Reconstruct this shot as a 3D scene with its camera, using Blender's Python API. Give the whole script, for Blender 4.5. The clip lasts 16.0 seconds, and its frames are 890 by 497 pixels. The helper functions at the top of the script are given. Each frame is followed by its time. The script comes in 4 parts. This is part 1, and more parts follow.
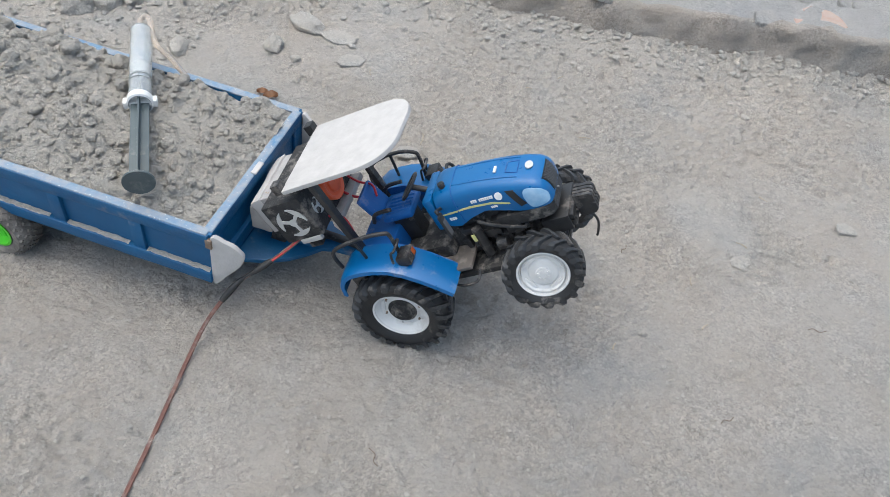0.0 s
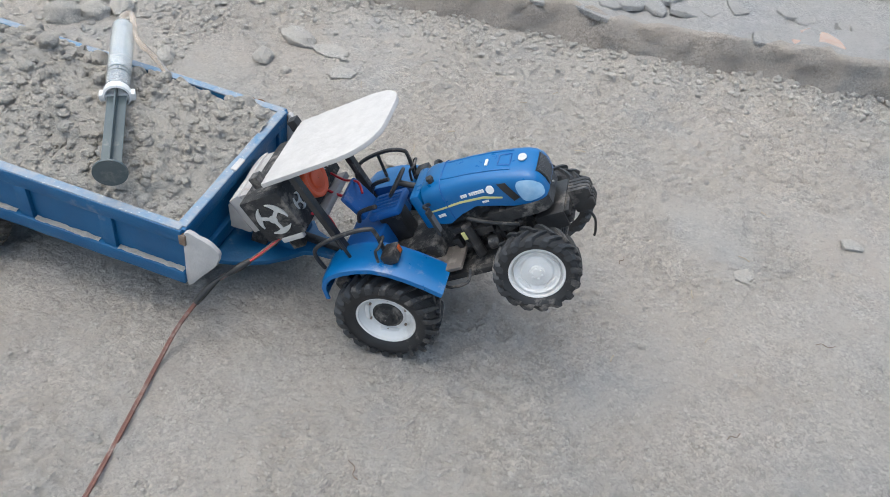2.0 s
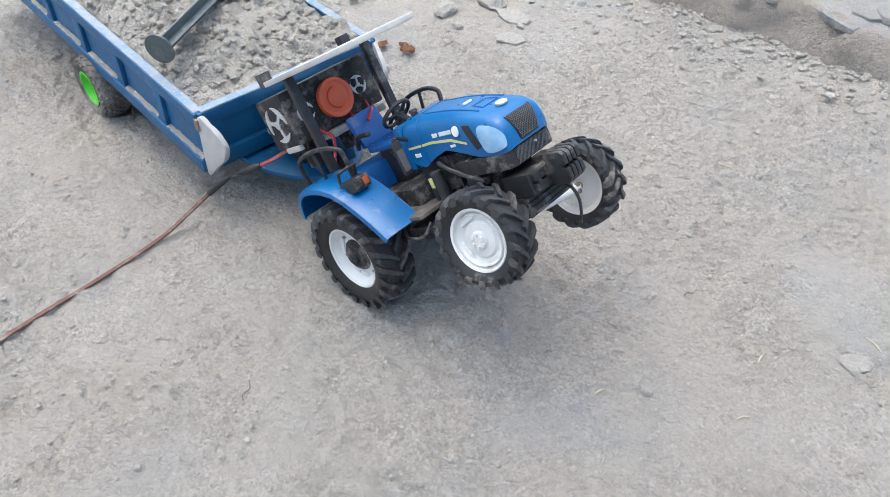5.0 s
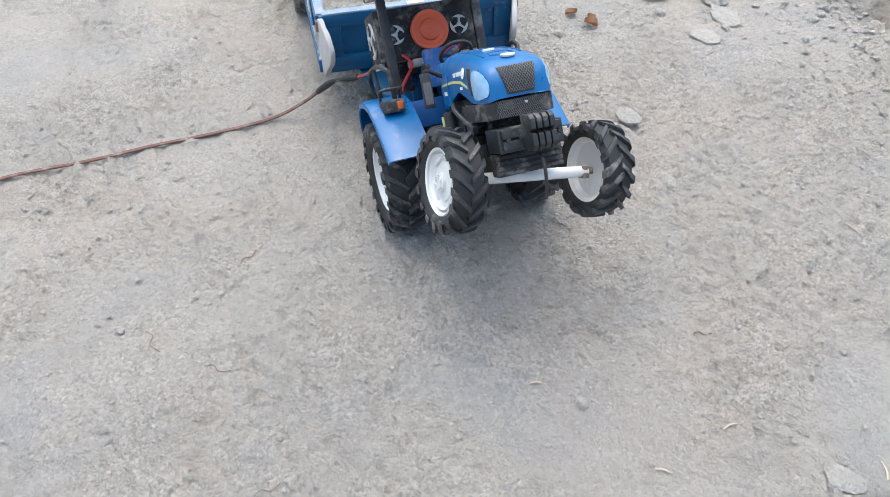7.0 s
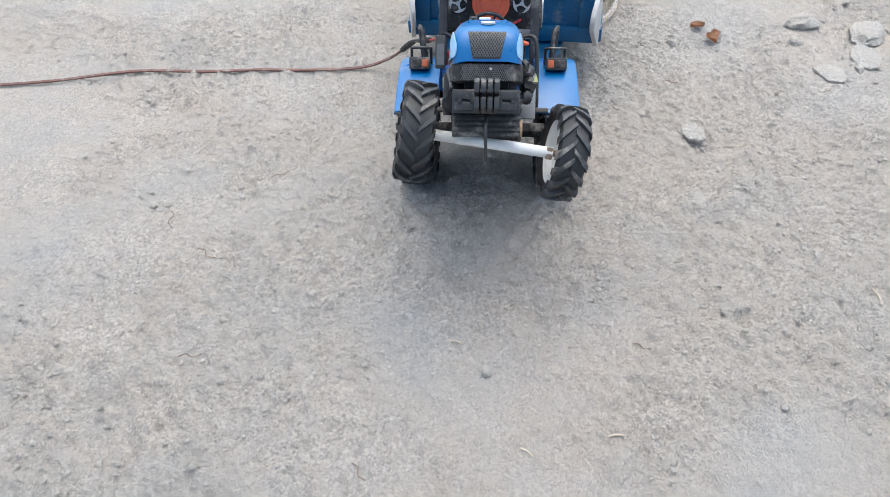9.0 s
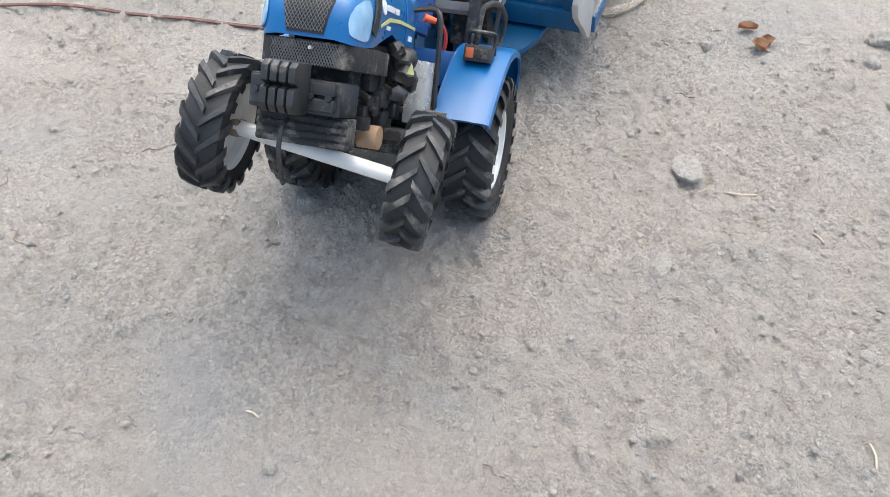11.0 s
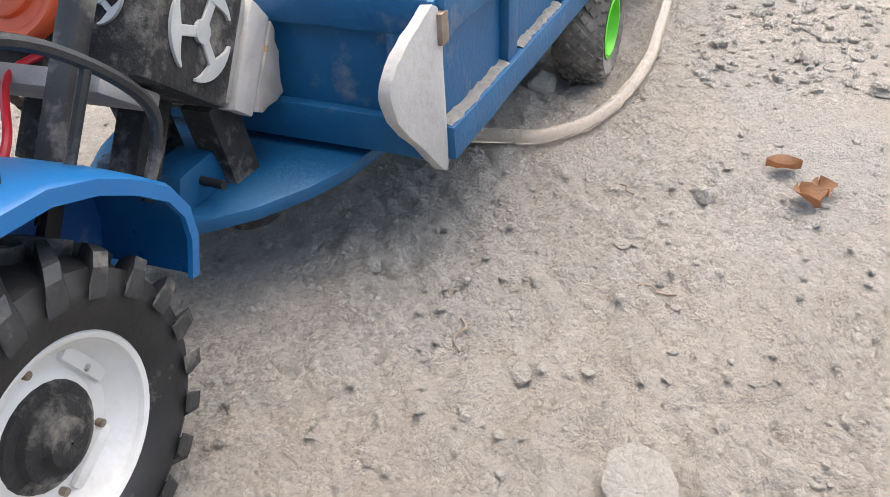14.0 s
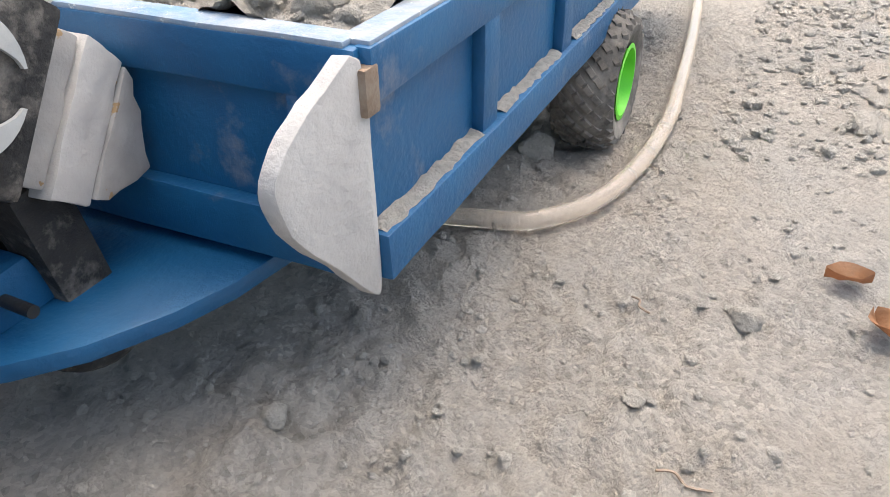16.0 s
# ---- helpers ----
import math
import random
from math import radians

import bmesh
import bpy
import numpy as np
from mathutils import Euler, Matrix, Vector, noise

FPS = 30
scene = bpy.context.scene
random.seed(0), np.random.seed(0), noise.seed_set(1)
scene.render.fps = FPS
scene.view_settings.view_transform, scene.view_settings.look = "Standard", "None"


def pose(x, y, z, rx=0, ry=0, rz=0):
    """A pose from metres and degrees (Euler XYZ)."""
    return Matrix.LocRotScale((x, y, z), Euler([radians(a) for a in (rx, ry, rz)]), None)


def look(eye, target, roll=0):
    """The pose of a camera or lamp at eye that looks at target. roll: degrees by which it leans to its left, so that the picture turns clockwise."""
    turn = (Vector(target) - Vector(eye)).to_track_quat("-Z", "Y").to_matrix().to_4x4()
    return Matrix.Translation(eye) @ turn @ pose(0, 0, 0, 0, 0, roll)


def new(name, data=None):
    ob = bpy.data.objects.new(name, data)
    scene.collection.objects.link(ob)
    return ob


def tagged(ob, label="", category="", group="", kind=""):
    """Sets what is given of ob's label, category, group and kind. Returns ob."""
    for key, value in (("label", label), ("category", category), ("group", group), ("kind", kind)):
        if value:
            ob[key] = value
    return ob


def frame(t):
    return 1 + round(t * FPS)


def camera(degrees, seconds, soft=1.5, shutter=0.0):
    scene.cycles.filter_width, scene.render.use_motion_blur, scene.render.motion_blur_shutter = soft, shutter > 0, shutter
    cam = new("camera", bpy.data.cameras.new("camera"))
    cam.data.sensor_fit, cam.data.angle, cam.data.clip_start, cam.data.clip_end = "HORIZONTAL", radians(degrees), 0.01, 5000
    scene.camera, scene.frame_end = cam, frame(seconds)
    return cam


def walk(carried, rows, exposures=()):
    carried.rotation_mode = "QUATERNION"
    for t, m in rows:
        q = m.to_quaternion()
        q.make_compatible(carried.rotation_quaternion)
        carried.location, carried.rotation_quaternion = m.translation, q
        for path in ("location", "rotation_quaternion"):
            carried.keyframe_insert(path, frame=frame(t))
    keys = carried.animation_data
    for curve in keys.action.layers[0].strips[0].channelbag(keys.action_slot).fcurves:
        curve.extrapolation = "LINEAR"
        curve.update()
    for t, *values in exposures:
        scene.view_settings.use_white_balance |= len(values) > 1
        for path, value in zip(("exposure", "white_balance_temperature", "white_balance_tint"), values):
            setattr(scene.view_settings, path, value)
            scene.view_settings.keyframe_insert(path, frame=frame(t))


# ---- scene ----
cam = camera(61.0, 16.0, soft=0.85)
PATH = [
    (0, (0.1267, -0.5048, 0.6343), (0.0411, -0.1069, 0.1935), 7.03),
    (0.5, (0.1228, -0.4746, 0.5982), (0.0375, -0.0542, 0.1788), 9.17),
    (1, (0.1252, -0.4963, 0.6007), (0.0422, -0.0713, 0.1854), 8.51),
    (1.5, (0.1312, -0.5059, 0.5861), (0.0420, -0.0815, 0.1715), 7.70),
    (2, (0.1389, -0.5058, 0.5757), (0.0463, -0.0812, 0.1620), 7.54),
    (2.5, (0.1415, -0.4988, 0.5464), (0.0445, -0.0702, 0.1379), 7.64),
    (3, (0.1538, -0.4966, 0.4824), (0.0251, -0.0630, 0.0882), 4.44),
    (3.2, (0.1535, -0.4915, 0.4822), (-0.0026, -0.0613, 0.0942), 4.49),
    (5.3, (0.4353, -0.3183, 0.4909), (0.0827, -0.0493, 0.0867), -0.01),
    (5.5, (0.4652, -0.3156, 0.4959), (0.0897, -0.0687, 0.0984), 0.62),
    (6, (0.5279, -0.2781, 0.4821), (0.1352, -0.0780, 0.0749), 1.02),
    (6.5, (0.5304, -0.2146, 0.4716), (0.1235, -0.0533, 0.0612), 2.58),
    (7, (0.5204, -0.1386, 0.4648), (0.1001, -0.0419, 0.0477), -1.00),
    (7.5, (0.5136, -0.0820, 0.4699), (0.0824, -0.0107, 0.0589), -1.61),
    (8, (0.5475, -0.0434, 0.4668), (0.1163, -0.0315, 0.0497), -2.85),
    (8.5, (0.5854, 0.0195, 0.4775), (0.1510, -0.0105, 0.0648), -3.51),
    (8.7, (0.5876, 0.0351, 0.4694), (0.1531, -0.0130, 0.0583), -2.95),
    (10.8, (0.409, 0.173, 0.380), (-0.919, -0.312, -1.034), 0.3),
    (11, (0.394, 0.186, 0.371), (-0.930, -0.304, -1.046), -0.6),
    (11.5, (0.365, 0.210, 0.376), (-0.962, -0.405, -0.988), -2.6),
    (12, (0.361, 0.258, 0.365), (-0.979, -0.408, -0.962), -3.2),
    (12.5, (0.421, 0.296, 0.345), (-0.985, -0.387, -0.906), -6.2),
    (13, (0.416, 0.270, 0.364), (-0.980, -0.462, -0.868), -4.7),
    (13.5, (0.252, 0.258, 0.269), (-1.227, -0.422, -0.892), -2.4),
    (14, (0.068, 0.215, 0.186), (-1.464, -0.479, -0.896), -1.7),
    (14.5, (0.033, 0.202, 0.172), (-1.479, -0.567, -0.888), -1.2),
    (15, (0.021, 0.204, 0.171), (-1.498, -0.549, -0.889), -1.6),
    (15.5, (0.003, 0.210, 0.163), (-1.517, -0.489, -0.933), -1.3),
    (16, (-0.034, 0.191, 0.163), (-1.603, -0.525, -0.850), 0.6),
]
EXPOSURES = [(0.0, 0.73, 6360, 3), (3.2, 0.89, 6360, 3), (5.3, 1.18, 6300, 4), (8.7, 1.21, 6300, 4), (10.8, 1.28, 6560, 5), (13.0, 1.34, 6850, 7), (14.0, 1.52, 7150, 9), (15.0, 1.58, 7120, 7), (15.6, 1.62, 7080, 6), (16.0, 1.54, 7250, 8)]
walk(cam, [(t, look(eye, target, roll)) for t, eye, target, roll in PATH], EXPOSURES)

# ---- world and light: bright overcast sky ----
world = bpy.data.worlds.new("sky")
scene.world = world
world.use_nodes = True
sky = world.node_tree.nodes.new("ShaderNodeTexSky")
sky.sky_type = "NISHITA"
sky.sun_disc = False
sky.sun_elevation, sky.sun_rotation = radians(75), radians(-90)
sky.dust_density, sky.air_density = 4.0, 1.0
world.node_tree.links.new(sky.outputs["Color"], world.node_tree.nodes["Background"].inputs["Color"])
world.node_tree.nodes["Background"].inputs["Strength"].default_value = 0.15
sun = new("sun", bpy.data.lights.new("sun", "SUN"))
sun.data.energy, sun.data.angle, sun.data.color = 1.15, radians(100), (1.0, 0.98, 0.955)
sun.matrix_world = look((-0.38, 0.0, 1.5), (0, 0, 0))


# ---- materials ----
def surf(name, c1, c2, scale=60.0, rough=0.6, bump=0.15, fine=600.0, metal=0.0, chip=None, chip_at=0.72, chip_scale=90.0, dust=0.0):
    m = bpy.data.materials.new(name)
    m.use_nodes = True
    nt = m.node_tree
    bsdf = nt.nodes["Principled BSDF"]
    tc = nt.nodes.new("ShaderNodeTexCoord")

    def noise_node(sc, det=6.0, ro=0.6):
        n = nt.nodes.new("ShaderNodeTexNoise")
        n.inputs["Scale"].default_value, n.inputs["Detail"].default_value, n.inputs["Roughness"].default_value = sc, det, ro
        nt.links.new(tc.outputs["Object"], n.inputs["Vector"])
        return n.outputs["Fac"]

    def ramp(fac, a, b):
        r = nt.nodes.new("ShaderNodeMapRange")
        r.inputs["From Min"].default_value, r.inputs["From Max"].default_value = a, b
        nt.links.new(fac, r.inputs["Value"])
        return r.outputs["Result"]

    def mix(fac, a, b):
        x = nt.nodes.new("ShaderNodeMix")
        x.data_type = "RGBA"
        nt.links.new(fac, x.inputs["Factor"])
        for k, v in ((6, a), (7, b)):
            if isinstance(v, tuple):
                x.inputs[k].default_value = (*v, 1)
            else:
                nt.links.new(v, x.inputs[k])
        return x.outputs[2]

    col = mix(ramp(noise_node(scale), 0.3, 0.7), c1, c2)
    if dust:
        col = mix(ramp(noise_node(scale * 0.4, 8.0, 0.7), 0.62 - dust * 0.4, 0.85), col, (0.38, 0.34, 0.30))
    if chip:
        col = mix(ramp(noise_node(chip_scale, 4.0, 0.7), chip_at, chip_at + 0.02), col, chip)
    nt.links.new(col, bsdf.inputs["Base Color"])
    fac = noise_node(fine, 4.0, 0.6)
    r = nt.nodes.new("ShaderNodeMapRange")
    r.inputs["To Min"].default_value, r.inputs["To Max"].default_value = max(0.05, rough - 0.12), min(1.0, rough + 0.12)
    nt.links.new(noise_node(scale * 2), r.inputs["Value"])
    nt.links.new(r.outputs["Result"], bsdf.inputs["Roughness"])
    bsdf.inputs["Metallic"].default_value = metal
    b = nt.nodes.new("ShaderNodeBump")
    b.inputs["Strength"].default_value, b.inputs["Distance"].default_value = bump, 0.001
    nt.links.new(fac, b.inputs["Height"])
    nt.links.new(b.outputs["Normal"], bsdf.inputs["Normal"])
    return m


def earth_material(name, tones, grey_at=(0.5, 0.68)):
    """Dry silty soil: buff and grey patches, pale crust, dark specks, grainy relief."""
    m = bpy.data.materials.new(name)
    m.use_nodes = True
    nt = m.node_tree
    bsdf = nt.nodes["Principled BSDF"]
    tc = nt.nodes.new("ShaderNodeTexCoord")

    def n(sc, det=6.0, ro=0.6):
        x = nt.nodes.new("ShaderNodeTexNoise")
        x.inputs["Scale"].default_value, x.inputs["Detail"].default_value, x.inputs["Roughness"].default_value = sc, det, ro
        nt.links.new(tc.outputs["Object"], x.inputs["Vector"])
        return x.outputs["Fac"]

    def rng(f, a, b, lo=0.0, hi=1.0):
        r = nt.nodes.new("ShaderNodeMapRange")
        for k, v in zip(("From Min", "From Max", "To Min", "To Max"), (a, b, lo, hi)):
            r.inputs[k].default_value = v
        nt.links.new(f, r.inputs["Value"])
        return r.outputs["Result"]

    def mix(f, a, b):
        x = nt.nodes.new("ShaderNodeMix")
        x.data_type = "RGBA"
        nt.links.new(f, x.inputs["Factor"])
        for k, v in ((6, a), (7, b)):
            if isinstance(v, tuple):
                x.inputs[k].default_value = (*v, 1)
            else:
                nt.links.new(v, x.inputs[k])
        return x.outputs[2]

    col = mix(rng(n(3.2, 5.0), 0.38, 0.62), tones[0], tones[1])
    col = mix(rng(n(7.0, 6.0, 0.65), *grey_at), col, tones[2])
    col = mix(rng(n(45.0, 8.0, 0.7), 0.42, 0.78, 0.0, 0.75), col, tones[3])
    col = mix(rng(n(300.0, 4.0, 0.75), 0.54, 0.70, 0.0, 0.42), col, tones[4])
    col = mix(rng(n(520.0, 2.0, 0.6), 0.70, 0.76, 0.0, 0.8), col, (0.62, 0.60, 0.57))
    # single grains: each cell has a tone of its own, stronger where the surface is crumbly
    grains = []
    for sc, lo, hi in ((190.0, 0.92, 1.07), (430.0, 0.80, 1.18)):
        v = nt.nodes.new("ShaderNodeTexVoronoi")
        v.inputs["Scale"].default_value, v.inputs["Randomness"].default_value = sc, 1.0
        nt.links.new(tc.outputs["Object"], v.inputs["Vector"])
        sep = nt.nodes.new("ShaderNodeSeparateColor")
        nt.links.new(v.outputs["Color"], sep.inputs["Color"])
        tone = rng(sep.outputs["Red"], 0.0, 1.0, lo, hi)
        x = nt.nodes.new("ShaderNodeMix")
        x.data_type, x.blend_type = "RGBA", "MULTIPLY"
        nt.links.new(rng(n(9.0, 5.0, 0.65), 0.40, 0.63, 0.12, 1.0), x.inputs["Factor"])
        nt.links.new(col, x.inputs[6])
        nt.links.new(tone, x.inputs[7])
        col = x.outputs[2]
        grains.append(v.outputs["Distance"])
    nt.links.new(col, bsdf.inputs["Base Color"])
    bsdf.inputs["Roughness"].default_value = 0.95
    bsdf.inputs["Specular IOR Level"].default_value = 0.15
    h1 = nt.nodes.new("ShaderNodeMath")
    h1.operation = "MULTIPLY_ADD"
    nt.links.new(n(150.0, 8.0, 0.75), h1.inputs[0])
    h1.inputs[1].default_value = 2.0
    nt.links.new(n(700.0, 4.0, 0.7), h1.inputs[2])
    h2 = nt.nodes.new("ShaderNodeMath")
    h2.operation = "MULTIPLY_ADD"
    nt.links.new(grains[1], h2.inputs[0])
    h2.inputs[1].default_value = -0.35
    nt.links.new(h1.outputs[0], h2.inputs[2])
    b = nt.nodes.new("ShaderNodeBump")
    b.inputs["Strength"].default_value, b.inputs["Distance"].default_value = 1.0, 0.0040
    nt.links.new(h2.outputs[0], b.inputs["Height"])
    nt.links.new(b.outputs["Normal"], bsdf.inputs["Normal"])
    return m


def clear(name, color, rough=0.08, trans=0.9, alpha=1.0):
    m = surf(name, color, color, 80.0, rough, 0.03)
    bsdf = m.node_tree.nodes["Principled BSDF"]
    bsdf.inputs["Transmission Weight"].default_value = trans
    bsdf.inputs["IOR"].default_value = 1.3
    bsdf.inputs["Alpha"].default_value = alpha
    return m


SOIL = earth_material("dry_soil", ((0.54, 0.485, 0.425), (0.51, 0.475, 0.43), (0.465, 0.45, 0.425), (0.58, 0.545, 0.50), (0.27, 0.255, 0.235)))
LOAD = earth_material("loose_load_soil", ((0.55, 0.505, 0.445), (0.52, 0.49, 0.445), (0.50, 0.48, 0.45), (0.60, 0.565, 0.515), (0.43, 0.41, 0.375)))
CLOD = earth_material("clod_soil", ((0.60, 0.555, 0.495), (0.57, 0.54, 0.495), (0.55, 0.53, 0.50), (0.64, 0.61, 0.56), (0.47, 0.45, 0.42)))
SLATE = surf("grey_slab", (0.24, 0.24, 0.24), (0.36, 0.355, 0.345), 90.0, 0.9, 0.6)
KERB = earth_material("mortar_kerb", ((0.47, 0.41, 0.35), (0.46, 0.41, 0.36), (0.44, 0.42, 0.39), (0.54, 0.49, 0.44), (0.28, 0.24, 0.21)))
KERBTOP = earth_material("worn_cement", ((0.47, 0.45, 0.42), (0.45, 0.435, 0.42), (0.42, 0.415, 0.41), (0.54, 0.52, 0.50), (0.25, 0.24, 0.23)))
BRICK = surf("red_brick", (0.36, 0.21, 0.16), (0.38, 0.28, 0.23), 70.0, 0.95, 0.8, dust=0.9)
GRASS = surf("grass", (0.05, 0.13, 0.02), (0.09, 0.18, 0.03), 60.0, 0.7, 0.1)
BLUE = surf("glossy_blue_plastic", (0.002, 0.096, 0.275), (0.003, 0.112, 0.305), 40.0, 0.31, 0.05, dust=0.02)
BLUEDARK = surf("seat_blue", (0.005, 0.075, 0.27), (0.008, 0.095, 0.31), 60.0, 0.5, 0.12, dust=0.2)
TBLUE = surf("brushed_trailer_blue", (0.002, 0.070, 0.178), (0.003, 0.098, 0.232), 35.0, 0.48, 0.45, 350.0, chip=(0.45, 0.52, 0.56), chip_at=0.735, dust=0.03)
TBLUE_EDGE = surf("worn_blue_edge", (0.03, 0.16, 0.33), (0.12, 0.24, 0.36), 160.0, 0.65, 0.6, 350.0, chip=(0.42, 0.46, 0.48), chip_at=0.62, chip_scale=260.0, dust=0.9)
BLACK = surf("black_plastic", (0.012, 0.012, 0.013), (0.03, 0.03, 0.031), 90.0, 0.45, 0.2, dust=0.18)
DULLBLACK = surf("dusty_black_foam", (0.012, 0.012, 0.013), (0.035, 0.034, 0.033), 150.0, 0.85, 0.9, 500.0, dust=0.3)
RUBBER = surf("tyre_rubber", (0.012, 0.012, 0.013), (0.024, 0.024, 0.025), 70.0, 0.6, 0.25, dust=0.02)
LUG = surf("dusty_lug_rubber", (0.016, 0.017, 0.019), (0.038, 0.040, 0.043), 110.0, 0.5, 0.35, dust=0.22)
GREYRUBBER = surf("dusty_trailer_tyre", (0.055, 0.052, 0.048), (0.11, 0.10, 0.09), 120.0, 0.85, 0.4, dust=0.55)
WHITE = surf("white_rim_plastic", (0.64, 0.63, 0.61), (0.72, 0.71, 0.69), 50.0, 0.4, 0.08, dust=0.15)
WHITEPAINT = surf("white_painted_board", (0.42, 0.40, 0.385), (0.50, 0.48, 0.46), 70.0, 0.75, 0.6, 300.0, chip=(0.42, 0.40, 0.38), chip_at=0.70, chip_scale=130.0)
FOAM = surf("dirty_foam_board", (0.40, 0.385, 0.37), (0.28, 0.265, 0.255), 45.0, 0.85, 0.6, 260.0, chip=(0.30, 0.20, 0.11), chip_at=0.66)
GREEN = surf("green_rim", (0.10, 0.55, 0.03), (0.13, 0.62, 0.05), 60.0, 0.4, 0.08)
ORANGE = surf("orange_plastic", (0.78, 0.115, 0.04), (0.84, 0.14, 0.05), 50.0, 0.42, 0.06)
AMBER = surf("amber_lens", (0.42, 0.10, 0.03), (0.30, 0.07, 0.03), 90.0, 0.25, 0.05)
REDWIRE = surf("red_wire", (0.50, 0.015, 0.03), (0.42, 0.02, 0.03), 90.0, 0.4, 0.05)
BROWN = surf("brown_cable", (0.16, 0.065, 0.045), (0.11, 0.055, 0.045), 120.0, 0.6, 0.2, dust=0.3)
TAPE = surf("black_tape", (0.015, 0.015, 0.016), (0.03, 0.03, 0.03), 150.0, 0.55, 0.6)
SILVER = surf("silver_print", (0.48, 0.48, 0.47), (0.60, 0.60, 0.58), 120.0, 0.45, 0.2, metal=0.3)
LENS = surf("frosted_headlight", (0.16, 0.34, 0.54), (0.30, 0.46, 0.62), 90.0, 0.22, 0.1)
TEXTW = surf("white_print", (0.80, 0.80, 0.78), (0.74, 0.74, 0.72), 120.0, 0.45, 0.05)
YELLOW = surf("yellow_print", (0.58, 0.56, 0.20), (0.52, 0.52, 0.24), 120.0, 0.45, 0.05)
STEEL = surf("rusty_steel", (0.20, 0.13, 0.09), (0.32, 0.27, 0.22), 200.0, 0.6, 0.5, metal=0.5)
TAN = surf("tan_plastic_gear", (0.45, 0.30, 0.18), (0.36, 0.22, 0.13), 80.0, 0.6, 0.2, dust=0.3)
FLOORP = surf("grey_brown_floor_plate", (0.085, 0.075, 0.068), (0.13, 0.11, 0.095), 70.0, 0.7, 0.3, dust=0.2)
GREYP = surf("dark_grey_plunger", (0.055, 0.075, 0.08), (0.075, 0.095, 0.10), 50.0, 0.35, 0.05, dust=0.15)
BARREL = clear("clear_barrel", (0.86, 0.88, 0.88), 0.12, 0.75)
FLANGE = surf("milky_plastic", (0.62, 0.62, 0.60), (0.70, 0.70, 0.68), 60.0, 0.3, 0.05)
HOSE = clear("milky_hose", (0.88, 0.78, 0.68), 0.15, 0.78)
TANK = clear("clear_tank", (0.78, 0.78, 0.76), 0.25, 0.6)
LEAF = surf("dry_leaf", (0.42, 0.22, 0.115), (0.33, 0.20, 0.13), 110.0, 0.8, 0.5)
STRAW = surf("dry_straw", (0.55, 0.47, 0.36), (0.42, 0.36, 0.28), 120.0, 0.85, 0.4)
MESHBLK = surf("grille_mesh", (0.012, 0.012, 0.013), (0.02, 0.02, 0.02), 200.0, 0.5, 0.2)
GREYMESH = surf("grille_wire", (0.075, 0.08, 0.085), (0.11, 0.11, 0.115), 200.0, 0.45, 0.1)


# ---- mesh helpers ----
def part(name, bm, material, parent=None, label="", smooth=True, at=None):
    me = bpy.data.meshes.new(name)
    bmesh.ops.recalc_face_normals(bm, faces=bm.faces[:])
    bm.to_mesh(me)
    bm.free()
    me.materials.append(material)
    if smooth:
        me.set_sharp_from_angle(angle=radians(38))
    ob = new(name, me)
    if parent:
        ob.parent = parent
    if at is not None:
        ob.matrix_basis = at
    if label:
        ob["label"] = label
    return ob


def empty(name, m, label, category, group="", kind=""):
    ob = new(name)
    ob.matrix_basis = m
    ob.empty_display_size = 0.02
    return tagged(ob, label, category, group, kind)


def join(bm, other):
    me = bpy.data.meshes.new("tmp")
    other.to_mesh(me)
    other.free()
    bm.from_mesh(me)
    bpy.data.meshes.remove(me)


def box(bm, a, b, bevel=0.0008, m=None):
    t = bmesh.new()
    bmesh.ops.create_cube(t, size=1)
    t.transform(Matrix.LocRotScale([(a[i] + b[i]) / 2 for i in range(3)], None, [abs(b[i] - a[i]) for i in range(3)]))
    if bevel:
        bmesh.ops.bevel(t, geom=t.edges[:], offset=bevel, segments=2, profile=0.6, affect="EDGES")
    if m is not None:
        t.transform(m)
    join(bm, t)
    return bm


def boxm(a, b, bevel=0.0008, m=None):
    return box(bmesh.new(), a, b, bevel, m)


def sweep(bm, pts, r, seg=8, closed=False, flat=1.0):
    """A round (or flattened) tube along points, smoothed by a Catmull-Rom curve beforehand if wanted."""
    pts = [Vector(p) for p in pts]
    n = len(pts)
    rings, up = [], Vector((0.13, 0.21, 1)).normalized()
    for i, p in enumerate(pts):
        if closed:
            d = pts[(i + 1) % n] - pts[i - 1]
        else:
            d = pts[min(i + 1, n - 1)] - pts[max(i - 1, 0)]
        d.normalize()
        u = (up - d * up.dot(d)).normalized()
        up = u
        v = d.cross(u)
        rr = r(i / max(1, n - 1)) if callable(r) else r
        rings.append([bm.verts.new(p + (u * math.cos(a) * flat + v * math.sin(a)) * rr) for a in (2 * math.pi * k / seg for k in range(seg))])
    for i in range(n if closed else n - 1):
        A, B = rings[i], rings[(i + 1) % n]
        for k in range(seg):
            bm.faces.new((A[k], A[(k + 1) % seg], B[(k + 1) % seg], B[k]))
    if not closed:
        bm.faces.new(rings[0][::-1])
        bm.faces.new(rings[-1])
    return bm


